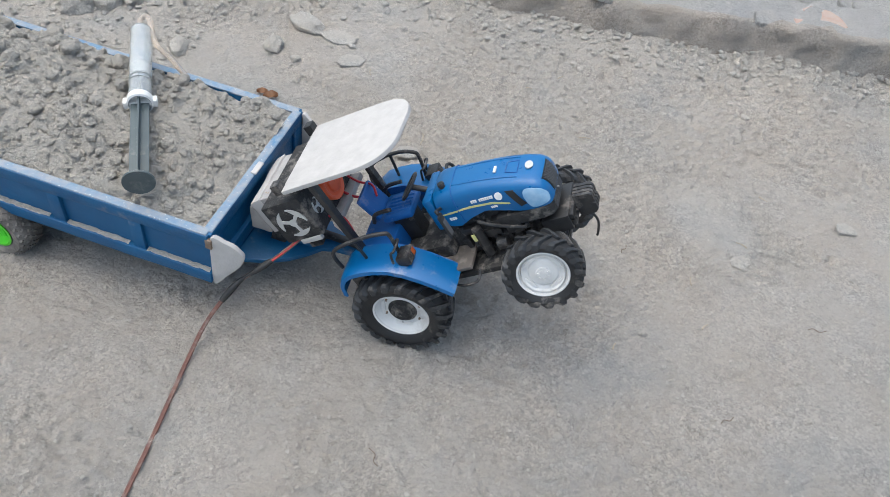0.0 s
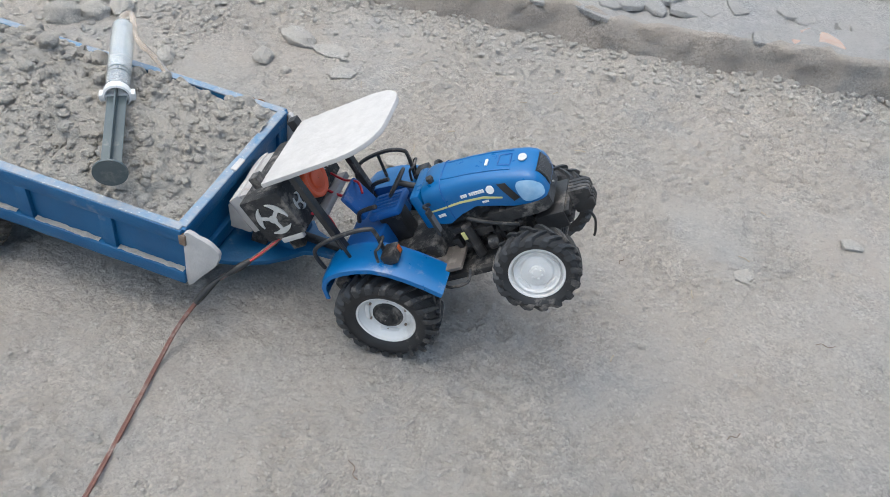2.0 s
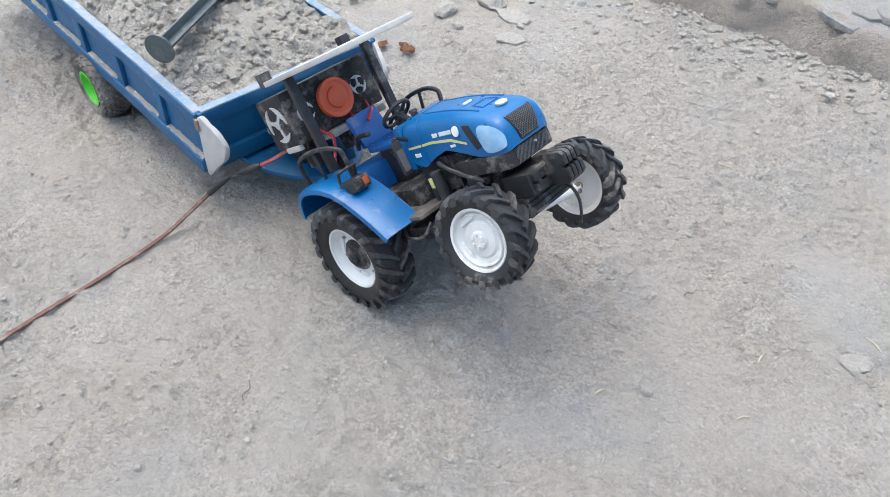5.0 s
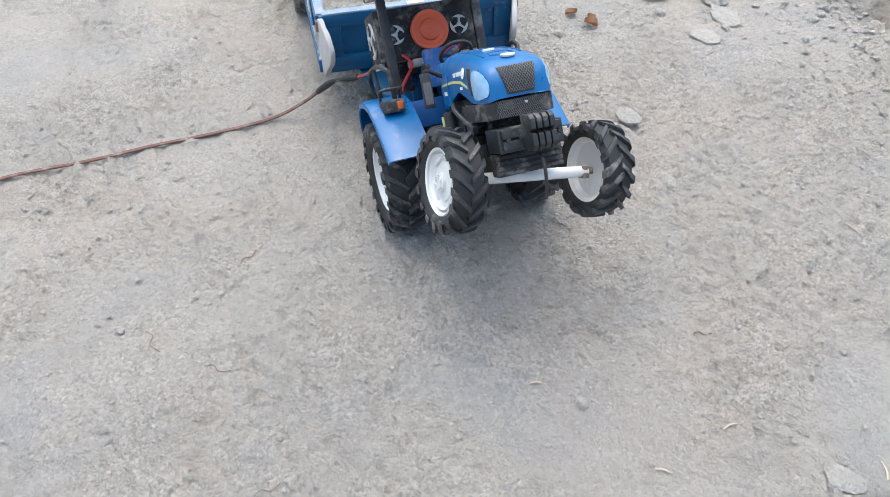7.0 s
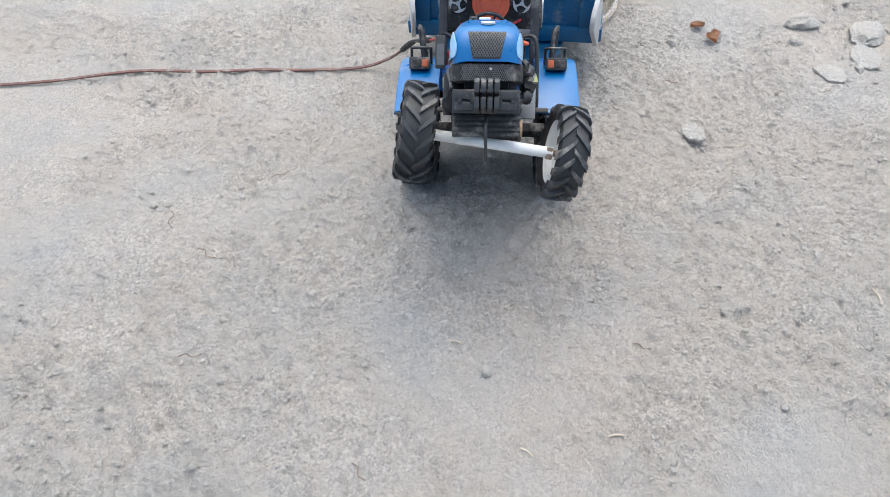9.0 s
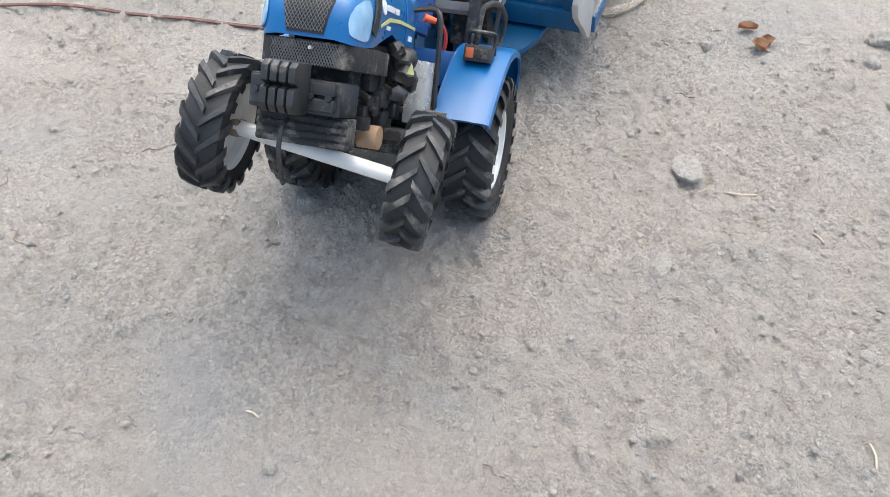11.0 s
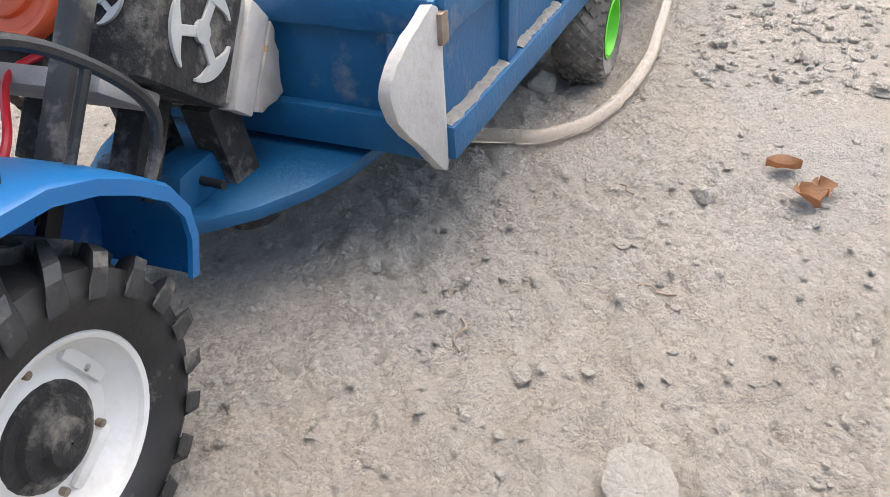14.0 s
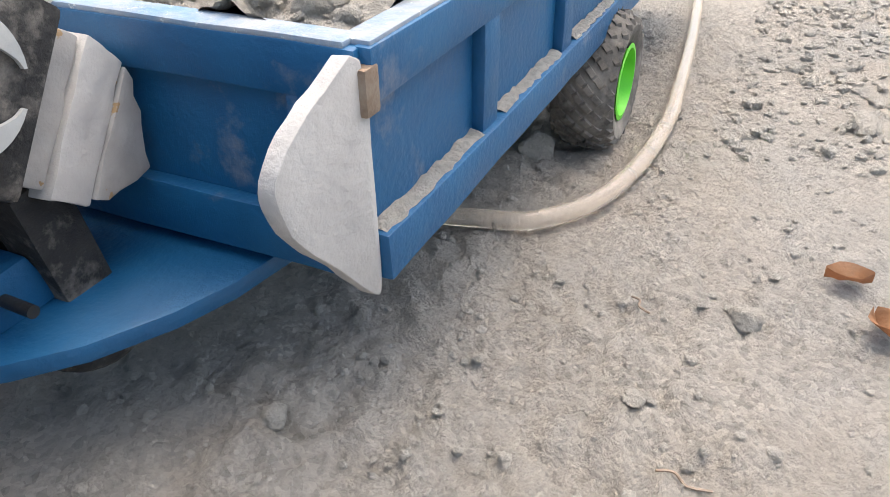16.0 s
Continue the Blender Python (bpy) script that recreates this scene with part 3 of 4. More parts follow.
for s in (-1, 1):
    wheel("rear_wheel", 0.0495, 0.0275, 0.033, 20, 0.0050, pose(-0.0027, s * 0.0630, -0.0025, 0, 17 * s, 0), s, True)
FRONT = pose(0.1455, 0.0015, -0.0085, -8.0, 0, 0)
wheel("front_wheel", 0.0376, 0.0230, 0.0240, 16, 0.0033, FRONT @ pose(0.001, -0.0545, 0, 0, 20, 9), -1, False)
wheel("front_wheel", 0.0356, 0.0228, 0.0230, 16, 0.0033, FRONT @ pose(-0.001, 0.0565, 0.001, 0, 5, 9), 1, False)
b = bmesh.new()
rod(b, (0.002, -0.047, 0), (0.002, 0.049, 0), 0.0042, 16)
part("front_axle", b, WHITE, tractor, "white plastic tube axle", True, FRONT)
for s in (-1, 1):
    b = bmesh.new()
    rod(b, (0.002, s * 0.040, 0), (0.002, s * 0.053, 0), 0.0026, 10)
    box(b, (-0.004, s * 0.044, -0.005), (0.006, s * 0.049, 0.004), 0.001)
    part("stub_axle", b, STEEL, tractor, "rusty stub axle with glue", True, FRONT)
part("rear_axle", rod(bmesh.new(), (0, -0.055, 0), (0, 0.055, 0), 0.006, 14), DULLBLACK, tractor)

# hood: one loft with a rounded square section
HX = (0.068, 0.073, 0.082, 0.095, 0.112, 0.130, 0.144, 0.154, 0.161, 0.166, 0.170, 0.1728, 0.174)
HW = (0.0244, 0.0250, 0.0250, 0.0243, 0.0244, 0.0250, 0.0254, 0.0254, 0.0251, 0.0244, 0.0230, 0.0200, 0.0140)
HT = (0.0850, 0.0872, 0.0872, 0.0858, 0.0846, 0.0822, 0.0794, 0.0768, 0.0746, 0.0722, 0.0690, 0.0640, 0.0580)
HB = (0.0540, 0.0500, 0.0480, 0.0535, 0.0580, 0.0530, 0.0485, 0.0475, 0.0470, 0.0470, 0.0470, 0.0475, 0.0485)


def hood_at(x):
    return tuple(float(np.interp(x, HX, q)) for q in (HW, HT, HB))


def side_y(x, z):
    w, t, b0 = hood_at(x)
    f = (z - 0.047) / (t - 0.047)
    return w * max(0.0, 1 - max(0.0, f) ** 4.6) ** (1 / 4.6)


def front_x(y, z):
    lo, hi = 0.10, 0.174
    for _ in range(30):
        mid = (lo + hi) / 2
        lo, hi = (mid, hi) if side_y(mid, z) > abs(y) else (lo, mid)
    return lo


def top_z(x, y):
    w, t, b0 = hood_at(x)
    return 0.047 + (t - 0.047) * max(0.0, 1 - min(1, abs(y) / w) ** 4.6) ** (1 / 4.6)


b = bmesh.new()
rings = []
fine = np.concatenate([np.linspace(HX[0], 0.15, 24), np.linspace(0.152, 0.1738, 16)])
for x in fine:
    w, t, zb = hood_at(x)
    ring = []
    for k in range(33):
        a = math.pi * k / 32
        y = w * math.copysign(abs(math.cos(a)) ** (2 / 4.6), math.cos(a))
        z = 0.047 + (t - 0.047) * abs(math.sin(a)) ** (2 / 4.6)
        ring.append(b.verts.new((x, y, max(z, zb))))
    rings.append(ring)
for A, B in zip(rings, rings[1:]):
    for k in range(32):
        b.faces.new((A[k], A[k + 1], B[k + 1], B[k]))
b.faces.new(rings[-1])
b.faces.new(rings[0][::-1])
part("hood", b, BLUE, tractor, "glossy blue rounded hood")


def patch(name, outline, mapping, material, label="", lift=0.0005, thick=0.0008, cuts=3, parent=None):
    """A thin proud plate: a polygon in two coordinates laid on the hood by mapping(u, v) -> (point, normal)."""
    bm = bmesh.new()
    bm.faces.new([bm.verts.new((u, v, 0)) for u, v in outline])
    bmesh.ops.triangulate(bm, faces=bm.faces[:])
    bmesh.ops.subdivide_edges(bm, edges=bm.edges[:], cuts=cuts, use_grid_fill=True)
    bmesh.ops.triangulate(bm, faces=bm.faces[:])
    for v in bm.verts[:]:
        p, n = mapping(v.co.x, v.co.y)
        v.co = Vector(p) + Vector(n) * lift
    bm.normal_update()
    bmesh.ops.solidify(bm, geom=bm.faces[:], thickness=-thick)
    return part(name, bm, material, parent or tractor, label)


def on_side(s):
    return lambda x, z: ((x, s * side_y(x, z), z), (0, s, 0.12))


def on_front(y, z):
    return (front_x(y, z), y, z), (0.95, 0, 0.3)


def on_top(x, y):
    return (x, y, top_z(x, y)), (0.1, 0, 1)


def rounded(poly, per=4):
    n = len(poly)
    pts = curve([(*poly[k % n], 0) for k in range(-1, n + 2)], per)[per:-per - 1]
    return [(p.x, p.y) for p in pts[:n * per]]


def oval(cx, cy, a, b2, n=18):
    return [(cx + a * math.cos(2 * math.pi * k / n), cy + b2 * math.sin(2 * math.pi * k / n)) for k in range(n)]


grille = patch("grille", [(-0.0135, 0.0688), (0.0135, 0.0688), (0.0095, 0.0500), (-0.0095, 0.0500)], on_front, MESHBLK, "black mesh grille", 0.0004)
b = bmesh.new()
for k in range(27):
    for d in (-1, 1):
        y0 = -0.024 + k * 0.00185
        pts = []
        for j in range(9):
            z = 0.051 + 0.0175 * j / 8
            y = y0 + d * 0.011 * (j / 8 - 0.5)
            lim = 0.0093 + 0.004 * j / 8
            if abs(y) <= lim:
                pts.append(Vector(on_front(y, z)[0]) + Vector((0.0014, 0, 0.0004)))
        if len(pts) > 2:
            sweep(b, pts, 0.0002, 4)
part("grille_mesh", b, GREYMESH, grille)
for s in (-1, 1):
    patch("headlight", rounded([(0.1560, 0.0508), (0.1695, 0.0505), (0.1722, 0.0545), (0.1715, 0.0605), (0.1680, 0.0655), (0.1600, 0.0692), (0.1540, 0.0690), (0.1525, 0.0620)]), on_side(s), LENS, "frosted pale blue headlight", 0.0006, 0.001)
    vent = patch("side_vent", [(0.1375, 0.0728), (0.1450, 0.0718), (0.1520, 0.0555), (0.1460, 0.0535)], on_side(s), MESHBLK, "black mesh side vent", 0.0005)
    patch("stripe", [(0.070, 0.0655), (0.100, 0.0668), (0.122, 0.0655), (0.1375, 0.0605), (0.1375, 0.0590), (0.121, 0.0635), (0.100, 0.0648), (0.070, 0.0640)], on_side(s), YELLOW, "pale yellow curved stripe", 0.0004, 0.0005)
    patch("emblem", oval(0.1305, 0.0700, 0.0036, 0.0038), on_side(s), TEXTW, "round white emblem", 0.0005, 0.0005)
    for k in range(11):
        if k == 3:
            continue
        x = 0.1035 + k * 0.00205
        p = side_y(x, 0.0705)
        part("letter_bar", box(bmesh.new(), (x - 0.0008, s * p - 0.0004, 0.0690), (x + 0.0008, s * p + 0.0006, 0.0720), 0), TEXTW, tractor, "", False)
    for k in range(4):
        x = 0.1195 + k * 0.0016
        p = side_y(x, 0.0605)
        part("letter_bar", box(bmesh.new(), (x - 0.0006, s * p - 0.0004, 0.0592), (x + 0.0006, s * p + 0.0006, 0.0612), 0), TEXTW, tractor, "", False)
    for k in range(3):
        x = 0.076 + k * 0.0025
        p = side_y(x, 0.0595)
        part("letter_bar", box(bmesh.new(), (x - 0.0010, s * p - 0.0004, 0.0570), (x + 0.0010, s * p + 0.0006, 0.0600), 0), TEXTW, tractor, "", False)
patch("badge", oval(0.1590, 0.0005, 0.0034, 0.0052), on_top, SILVER, "oval silver badge", 0.0006, 0.0012)
hatch = [(0.139, -0.007), (0.1495, -0.0085), (0.1495, 0.0085), (0.139, 0.007)]
b = bmesh.new()
ring = []
for i in range(4):
    (x0, y0), (x1, y1) = hatch[i], hatch[(i + 1) % 4]
    ring += [(x0 + (x1 - x0) * f, y0 + (y1 - y0) * f) for f in (0, 0.25, 0.5, 0.75)]
sweep(b, [Vector((x, y, top_z(x, y) + 0.0002)) for x, y in ring], 0.0005, 6, True)
part("hood_hatch", b, BLUEDARK, tractor, "outlined hatch on the hood")
part("hood_handle", box(bmesh.new(), (0.128, -0.0065, 0.0822), (0.1305, 0.002, 0.0840), 0.0006), TEXTW, tractor)
for y in (-0.013, 0.013):
    part("hood_crease", sweep(bmesh.new(), [Vector((x, y * (1 + (x - 0.12) * 2), top_z(x, y) + 0.0001)) for x in np.linspace(0.088, 0.15, 14)], 0.0007, 6), BLUE, tractor)
b = bmesh.new()
ringp = []
for k in range(25):
    a = math.pi * k / 24
    w, t, zb = hood_at(0.0875)
    ringp.append(Vector((0.0875, (w + 0.0003) * math.copysign(abs(math.cos(a)) ** (2 / 4.6), math.cos(a)), max(zb, 0.047 + (t - 0.0468) * abs(math.sin(a)) ** (2 / 4.6)))))
part("hood_seam", sweep(b, ringp, 0.0005, 6), BLUEDARK, tractor)
b = rod(bmesh.new(), (0.079, -0.012, 0.085), (0.079, -0.012, 0.0905), 0.0028, 16)
rod(b, (0.079, -0.012, 0.0895), (0.079, -0.012, 0.0915), 0.0036, 16, 0.003)
part("filler_cap", b, BLACK, tractor)

# lower grille band, engine and front end
b = bmesh.new()
band = [(0.118, 0.0262), (0.160, 0.0262), (0.168, 0.0238), (0.1715, 0.019), (0.1715, -0.019), (0.168, -0.0238), (0.160, -0.0262), (0.118, -0.0262)]
prism(b, band, 2, 0.0350, 0.0472, 0.0008)
lower = part("lower_grille", b, DULLBLACK, tractor, "black mesh band under the hood")
b = bmesh.new()
for k in range(42):
    for d in (-1, 1):
        y0 = -0.03 + k * 0.0015
        pts = [Vector((0.1722, y0 + d * 0.006 * f, 0.0355 + 0.011 * f)) for f in (0, 0.5, 1) if abs(y0 + d * 0.006 * f) < 0.0185]
        if len(pts) > 1:
            sweep(b, pts, 0.0002, 4)
part("grille_mesh", b, GREYMESH, lower)
b = boxm((0.060, -0.0165, -0.006), (0.150, 0.0165, 0.052), 0.003)
part("engine_block", b, DULLBLACK, tractor, "black engine block")
rr = np.random.RandomState(9)
for s in (-1, 1):
    b = bmesh.new()
    for k in range(26):
        x, z = 0.075 + rr.rand() * 0.07, 0.004 + rr.rand() * 0.040
        a, c, d = 0.002 + rr.rand() * 0.006, 0.002 + rr.rand() * 0.005, 0.003 + rr.rand() * 0.007
        box(b, (x - a, s * 0.0155, z - c), (x + a, s * (0.0165 + d), z + c), 0.0007)
    for k in range(6):
        x, z = 0.082 + k * 0.011, 0.016 + rr.rand() * 0.02
        rod(b, (x, s * 0.016, z), (x + 0.004, s * 0.026, z - 0.004), 0.0026, 10)
    tagged(part("engine_side", b, BLACK, tractor, "black filters, pipes and brackets"), kind="stuff")
b = bmesh.new()
rod(b, (0.096, -0.030, 0.012), (0.096, -0.030, 0.045), 0.0048, 14)
rod(b, (0.108, -0.028, 0.02), (0.118, -0.028, 0.02), 0.0065, 14)
sweep(b, curve([(0.1, -0.027, 0.05), (0.112, -0.03, 0.045), (0.125, -0.027, 0.036), (0.14, -0.026, 0.03)]), 0.0018, 8)
part("filter_canister", b, BLACK, tractor)
part("yellow_tag", boxm((0.0905, -0.0355, 0.034), (0.094, -0.034, 0.042), 0.0004), YELLOW, tractor)
b = bmesh.new()
for q in ((0.103, 0.030, 0.046, 0.0075), (0.108, 0.034, 0.036, 0.0060), (0.098, 0.033, 0.034, 0.0062), (0.110, 0.031, 0.026, 0.0055), (0.112, 0.028, 0.050, 0.0050)):
    t = bmesh.new()
    bmesh.ops.create_icosphere(t, subdivisions=2, radius=q[3])
    t.transform(Matrix.Translation(q[:3]))
    for v in t.verts:
        v.co += Vector((rr.rand() - 0.5, rr.rand() - 0.5, rr.rand() - 0.5)) * 0.0022
    join(b, t)
part("air_cleaner", b, BLACK, tractor, "crumpled black air cleaner")
part("tank_sticker", prism(bmesh.new(), [(0.036, 0.038), (0.040, 0.038), (0.038, 0.044)], 0, 0.1135, 0.1145), YELLOW, tractor)
b = boxm((0.062, 0.0275, 0.010), (0.084, 0.040, 0.047), 0.0015)
part("side_tank", b, TANK, tractor, "clear plastic side tank")
b = boxm((0.050, -0.044, 0.0), (0.108, 0.046, 0.0065), 0.0015)
part("cross_frame", b, DULLBLACK, tractor, "black cross frame")
b = bmesh.new()
box(b, (0.118, -0.010, -0.006), (0.142, 0.012, 0.012), 0.002)
rod(b, (0.125, 0.004, 0.002), (0.125, 0.028, 0.002), 0.0065, 16)
rod(b, (0.120, 0.012, 0.006), (0.136, 0.012, 0.006), 0.005, 14)
part("steering_gearbox", b, TAN, tractor, "tan plastic gearbox")
b = boxm((0.156, -0.024, -0.0075), (0.168, 0.025, 0.0085), 0.0012)
for k in range(4):
    box(b, (0.1665, -0.0235, -0.0068 + k * 0.0038), (0.1692, 0.0245, -0.0042 + k * 0.0038), 0.0006)
part("front_block", b, DULLBLACK, tractor, "black ribbed foam block", True, pose(0.000, 0, 0.0035))
b = boxm((0.150, -0.0235, 0.0135), (0.176, 0.0235, 0.0300), 0.0012)
box(b, (0.175, -0.0215, 0.0155), (0.1800, 0.0215, 0.0215), 0.001)
box(b, (0.175, -0.0215, 0.0230), (0.1800, 0.0215, 0.0290), 0.001)
for y in (-0.018, -0.009, 0.010, 0.019):
    rod(b, (0.179, y, 0.0222), (0.1815, y, 0.0222), 0.0016, 8)
part("weight_bracket", b, BLACK, tractor, "black front weight bracket", True, pose(0.003, 0, -0.001))
for k in range(4):
    y = -0.0078 + k * 0.0045
    w = part("front_weight", prism(bmesh.new(), [(0.1795, 0.037), (0.1945, 0.0365), (0.1975, 0.034), (0.1975, 0.0270), (0.193, 0.0255), (0.1975, 0.024), (0.1975, 0.0165), (0.194, 0.013), (0.181, 0.013), (0.1795, 0.015)], 1, y, y + 0.0037, 0.0009), BLACK, tractor, "black slab weight", True, pose(0.004, 0, -0.001))
b = sweep(bmesh.new(), curve([(0.181, 0.0005, 0.010), (0.187, 0.0005, 0.006), (0.1885, 0.0005, -0.004), (0.184, 0.0008, -0.016), (0.181, 0.001, -0.021)], 5), 0.0012, 8)
part("tow_hook", b, BLACK, tractor, "bent black wire hook", True, pose(0.004, 0, -0.001))
part("nose_bolt", rod(bmesh.new(), (0.1715, 0.003, 0.0435), (0.1738, 0.003, 0.0435), 0.0009, 8), SILVER, tractor)

# body between the fenders, floor, seat, steering
b = boxm((-0.034, -0.030, -0.012), (0.062, 0.030, 0.034), 0.004)
part("transmission", b, DULLBLACK, tractor, "black transmission housing")
b = boxm((-0.028, -0.043, 0.034), (0.014, 0.043, 0.058), 0.003)
part("seat_base", b, BLUEDARK, tractor, "blue body panel")
for s in (-1, 1):
    part("floor_plate", boxm((0.024, s * 0.018, 0.0155), (0.082, s * 0.051, 0.019), 0.001), FLOORP, tractor, "muddy grey-brown floor plate")
    part("step", sweep(bmesh.new(), curve([(0.055, s * 0.05, 0.014), (0.062, s * 0.056, 0.004), (0.082, s * 0.056, 0.004), (0.088, s * 0.048, 0.012)], 4), 0.0014, 8), BLACK, tractor)
b = boxm((0.004, -0.017, 0.066), (0.037, 0.017, 0.073), 0.0025)
for k in range(5):
    rod(b, (0.008, -0.0105 + k * 0.0052, 0.073), (0.034, -0.0105 + k * 0.0052, 0.073), 0.0012, 8)
part("seat", b, BLUEDARK, tractor, "ribbed blue seat cushion")
b = boxm((-0.003, -0.0165, 0.0), (0.003, 0.0165, 0.030), 0.0028, pose(0.0, 0, 0.071, 0, -16, 0))
part("backrest", b, BLUEDARK, tractor, "blue seat backrest")
for s in (-1, 1):
    part("armrest", sweep(bmesh.new(), curve([(-0.004, s * 0.019, 0.073), (0.004, s * 0.0205, 0.083), (0.022, s * 0.0205, 0.084)], 4), 0.0021, 8), BLACK, tractor)
part("seat_pedestal", boxm((0.008, -0.010, 0.034), (0.030, 0.010, 0.067), 0.002), BLACK, tractor)
b = bmesh.new()
SW = Matrix.Translation((0.041, 0.0, 0.0895)) @ pose(0, 0, 0, 0, -38, 0)
sweep(b, [SW @ Vector((0.0135 * math.cos(a), 0.0135 * math.sin(a), 0)) for a in np.linspace(0, 2 * math.pi, 29)[:-1]], 0.0017, 8, True)
for a in (0.5, 2.6, 4.7):
    sweep(b, [SW @ Vector((0, 0, -0.002)), SW @ Vector((0.0135 * math.cos(a), 0.0135 * math.sin(a), 0))], 0.0012, 6)
part("steering_wheel", b, BLACK, tractor, "black three-spoke steering wheel")
b = rod(bmesh.new(), SW @ Vector((0, 0, 0)), (0.066, 0, 0.074), 0.0028, 10)
part("steering_column", b, BLACK, tractor)
part("dashboard", boxm((0.056, -0.0225, 0.046), (0.066, 0.0225, 0.083), 0.003), BLUE, tractor, "blue dashboard panel")
part("lever_knob", rod(bmesh.new(), (0.058, 0.027, 0.0735), (0.0545, 0.0335, 0.0725), 0.0026, 10, 0.0018), ORANGE, tractor, "orange lever knob")

# fenders with lamps and rails
FP = [(-0.0420, 0.0410), (-0.0385, 0.0530), (-0.0320, 0.0610), (-0.0220, 0.0655), (-0.0080, 0.0660), (0.0060, 0.0645), (0.0210, 0.0600), (0.0340, 0.0520), (0.0470, 0.0405), (0.0585, 0.0285), (0.0690, 0.0155)]
for s in (-1, 1):
    yi, yo = s * 0.0430, s * 0.0785
    b = bmesh.new()
    n = len(FP)
    rows = []
    for i, (x, z) in enumerate(FP):
        p0, p1 = FP[max(i - 1, 0)], FP[min(i + 1, n - 1)]
        d = Vector((p1[0] - p0[0], p1[1] - p0[1])).normalized()
        nx, nz = -d.y, d.x
        rows.append([b.verts.new(q) for q in ((x, yi, z), (x + nx * 0.0004, yi + (yo - yi) * 0.5, z + nz * 0.0004), (x, yo - s * 0.003, z - nz * 0.0001), (x - nx * 0.0012, yo - s * 0.0006, z - nz * 0.0012), (x - nx * 0.0052, yo, z - nz * 0.0052))])
    for A, B in zip(rows, rows[1:]):
        for k in range(4):
            b.faces.new((A[k], A[k + 1], B[k + 1], B[k]))
    bmesh.ops.recalc_face_normals(b, faces=b.faces[:])
    bmesh.ops.solidify(b, geom=b.faces[:], thickness=0.0016)
    fender = part("fender", b, BLUE, tractor, "glossy blue rear fender")
    wall = [(x, z) for x, z in FP] + [(0.054, 0.014), (0.030, 0.034), (0.0, 0.040), (-0.030, 0.036)]
    part("inner_wall", prism(bmesh.new(), wall, 1, yi - s * 0.0012, yi + s * 0.0004), BLUEDARK, fender)
    for x, z in ((-0.026, 0.0605), (-0.004, 0.0622)):
        part("bolt", rod(bmesh.new(), (x, yo - s * 0.011, z - 0.001), (x, yo - s * 0.011, z + 0.0022), 0.0019, 10), BLACK, fender)
    lamp = part("fender_lamp", boxm((0.0285, s * 0.0505, 0.0520), (0.0415, s * 0.0685, 0.0625), 0.0014), BLACK, tractor, "black lamp housing on the fender")
    part("amber_lens", boxm((0.0410, s * 0.0520, 0.0540), (0.0422, s * 0.0572, 0.0605), 0.0006), AMBER, lamp, "dull amber lens")
    part("clear_lens", boxm((0.0410, s * 0.0580, 0.0540), (0.0422, s * 0.0665, 0.0605), 0.0006), DULLBLACK, lamp, "dark lens")
    part("lamp_rail", sweep(bmesh.new(), curve([(0.024, s * 0.0505, 0.058), (0.028, s * 0.0505, 0.0690), (0.032, s * 0.052, 0.0710), (0.032, s * 0.066, 0.0710), (0.028, s * 0.0675, 0.0690), (0.024, s * 0.0675, 0.058)], 5), 0.0013, 8), BLACK, tractor)
    rail = sweep(bmesh.new(), curve([(-0.037, s * 0.058, 0.0600), (-0.0345, s * 0.061, 0.0760), (-0.027, s * 0.063, 0.0860), (-0.010, s * 0.0635, 0.0905), (0.012, s * 0.0620, 0.0915), (0.028, s * 0.0590, 0.0880), (0.0315, s * 0.0570, 0.0820), (0.0270, s * 0.0550, 0.0570)], 6), 0.0020, 8)
    sweep(rail, [(-0.004, s * 0.0600, 0.0640), (-0.001, s * 0.0630, 0.0905)], 0.0016, 8)
    part("grab_rail", rail, BLACK, tractor, "bent black grab rail")
    part("rops_post", boxm((-0.0195, s * 0.0385, 0.030), (-0.0135, s * 0.0465, 0.1520), 0.0009), BLACK, tractor, "flat black canopy post")
    part("screw", rod(bmesh.new(), (-0.014, s * 0.0425, 0.050), (-0.0125, s * 0.0425, 0.050), 0.002, 10), DULLBLACK, tractor)
    arm = sweep(bmesh.new(), curve([(0.070, s * 0.023, 0.076), (0.067, s * 0.034, 0.078), (0.069, s * 0.0395, 0.074), (0.069, s * 0.041, 0.060), (0.067, s * 0.0415, 0.036), (0.064, s * 0.042, 0.018)] if s > 0 else [(0.072, s * 0.023, 0.072), (0.073, s * 0.034, 0.078), (0.077, s * 0.039, 0.078)], 5), 0.0017, 8)
    part("mirror_arm", arm, BLACK, tractor)
    if s < 0:
        mir = part("mirror", boxm((0.0752, -0.0430, 0.0500), (0.0778, -0.0345, 0.0770), 0.0012), BLACK, tractor, "small black rear-view mirror")
        part("mirror_glass", boxm((0.0777, -0.0418, 0.0530), (0.0782, -0.0357, 0.0700), 0.0), GREYMESH, mir)

# canopy
CAN = [(-0.0445, 0.0500), (0.028, 0.0500)] + [(0.028 + 0.0460 * math.sin(a) ** 0.8, 0.0500 - 0.034 * (1 - math.cos(a)) ** 1.1) for a in np.linspace(0.15, math.pi / 2, 9)]
CAN = CAN + [(x, -y) for x, y in CAN[::-1]]
canopy = part("canopy", prism(bmesh.new(), CAN, 2, 0.1515, 0.1560, 0.0008), WHITEPAINT, tractor, "white painted board canopy, rounded in front")
for s in (-1, 1):
    part("canopy_clip", boxm((-0.0525, s * 0.040, 0.1525), (-0.0435, s * 0.050, 0.1635), 0.001), BLACK, tractor, "black clip at the canopy corner")

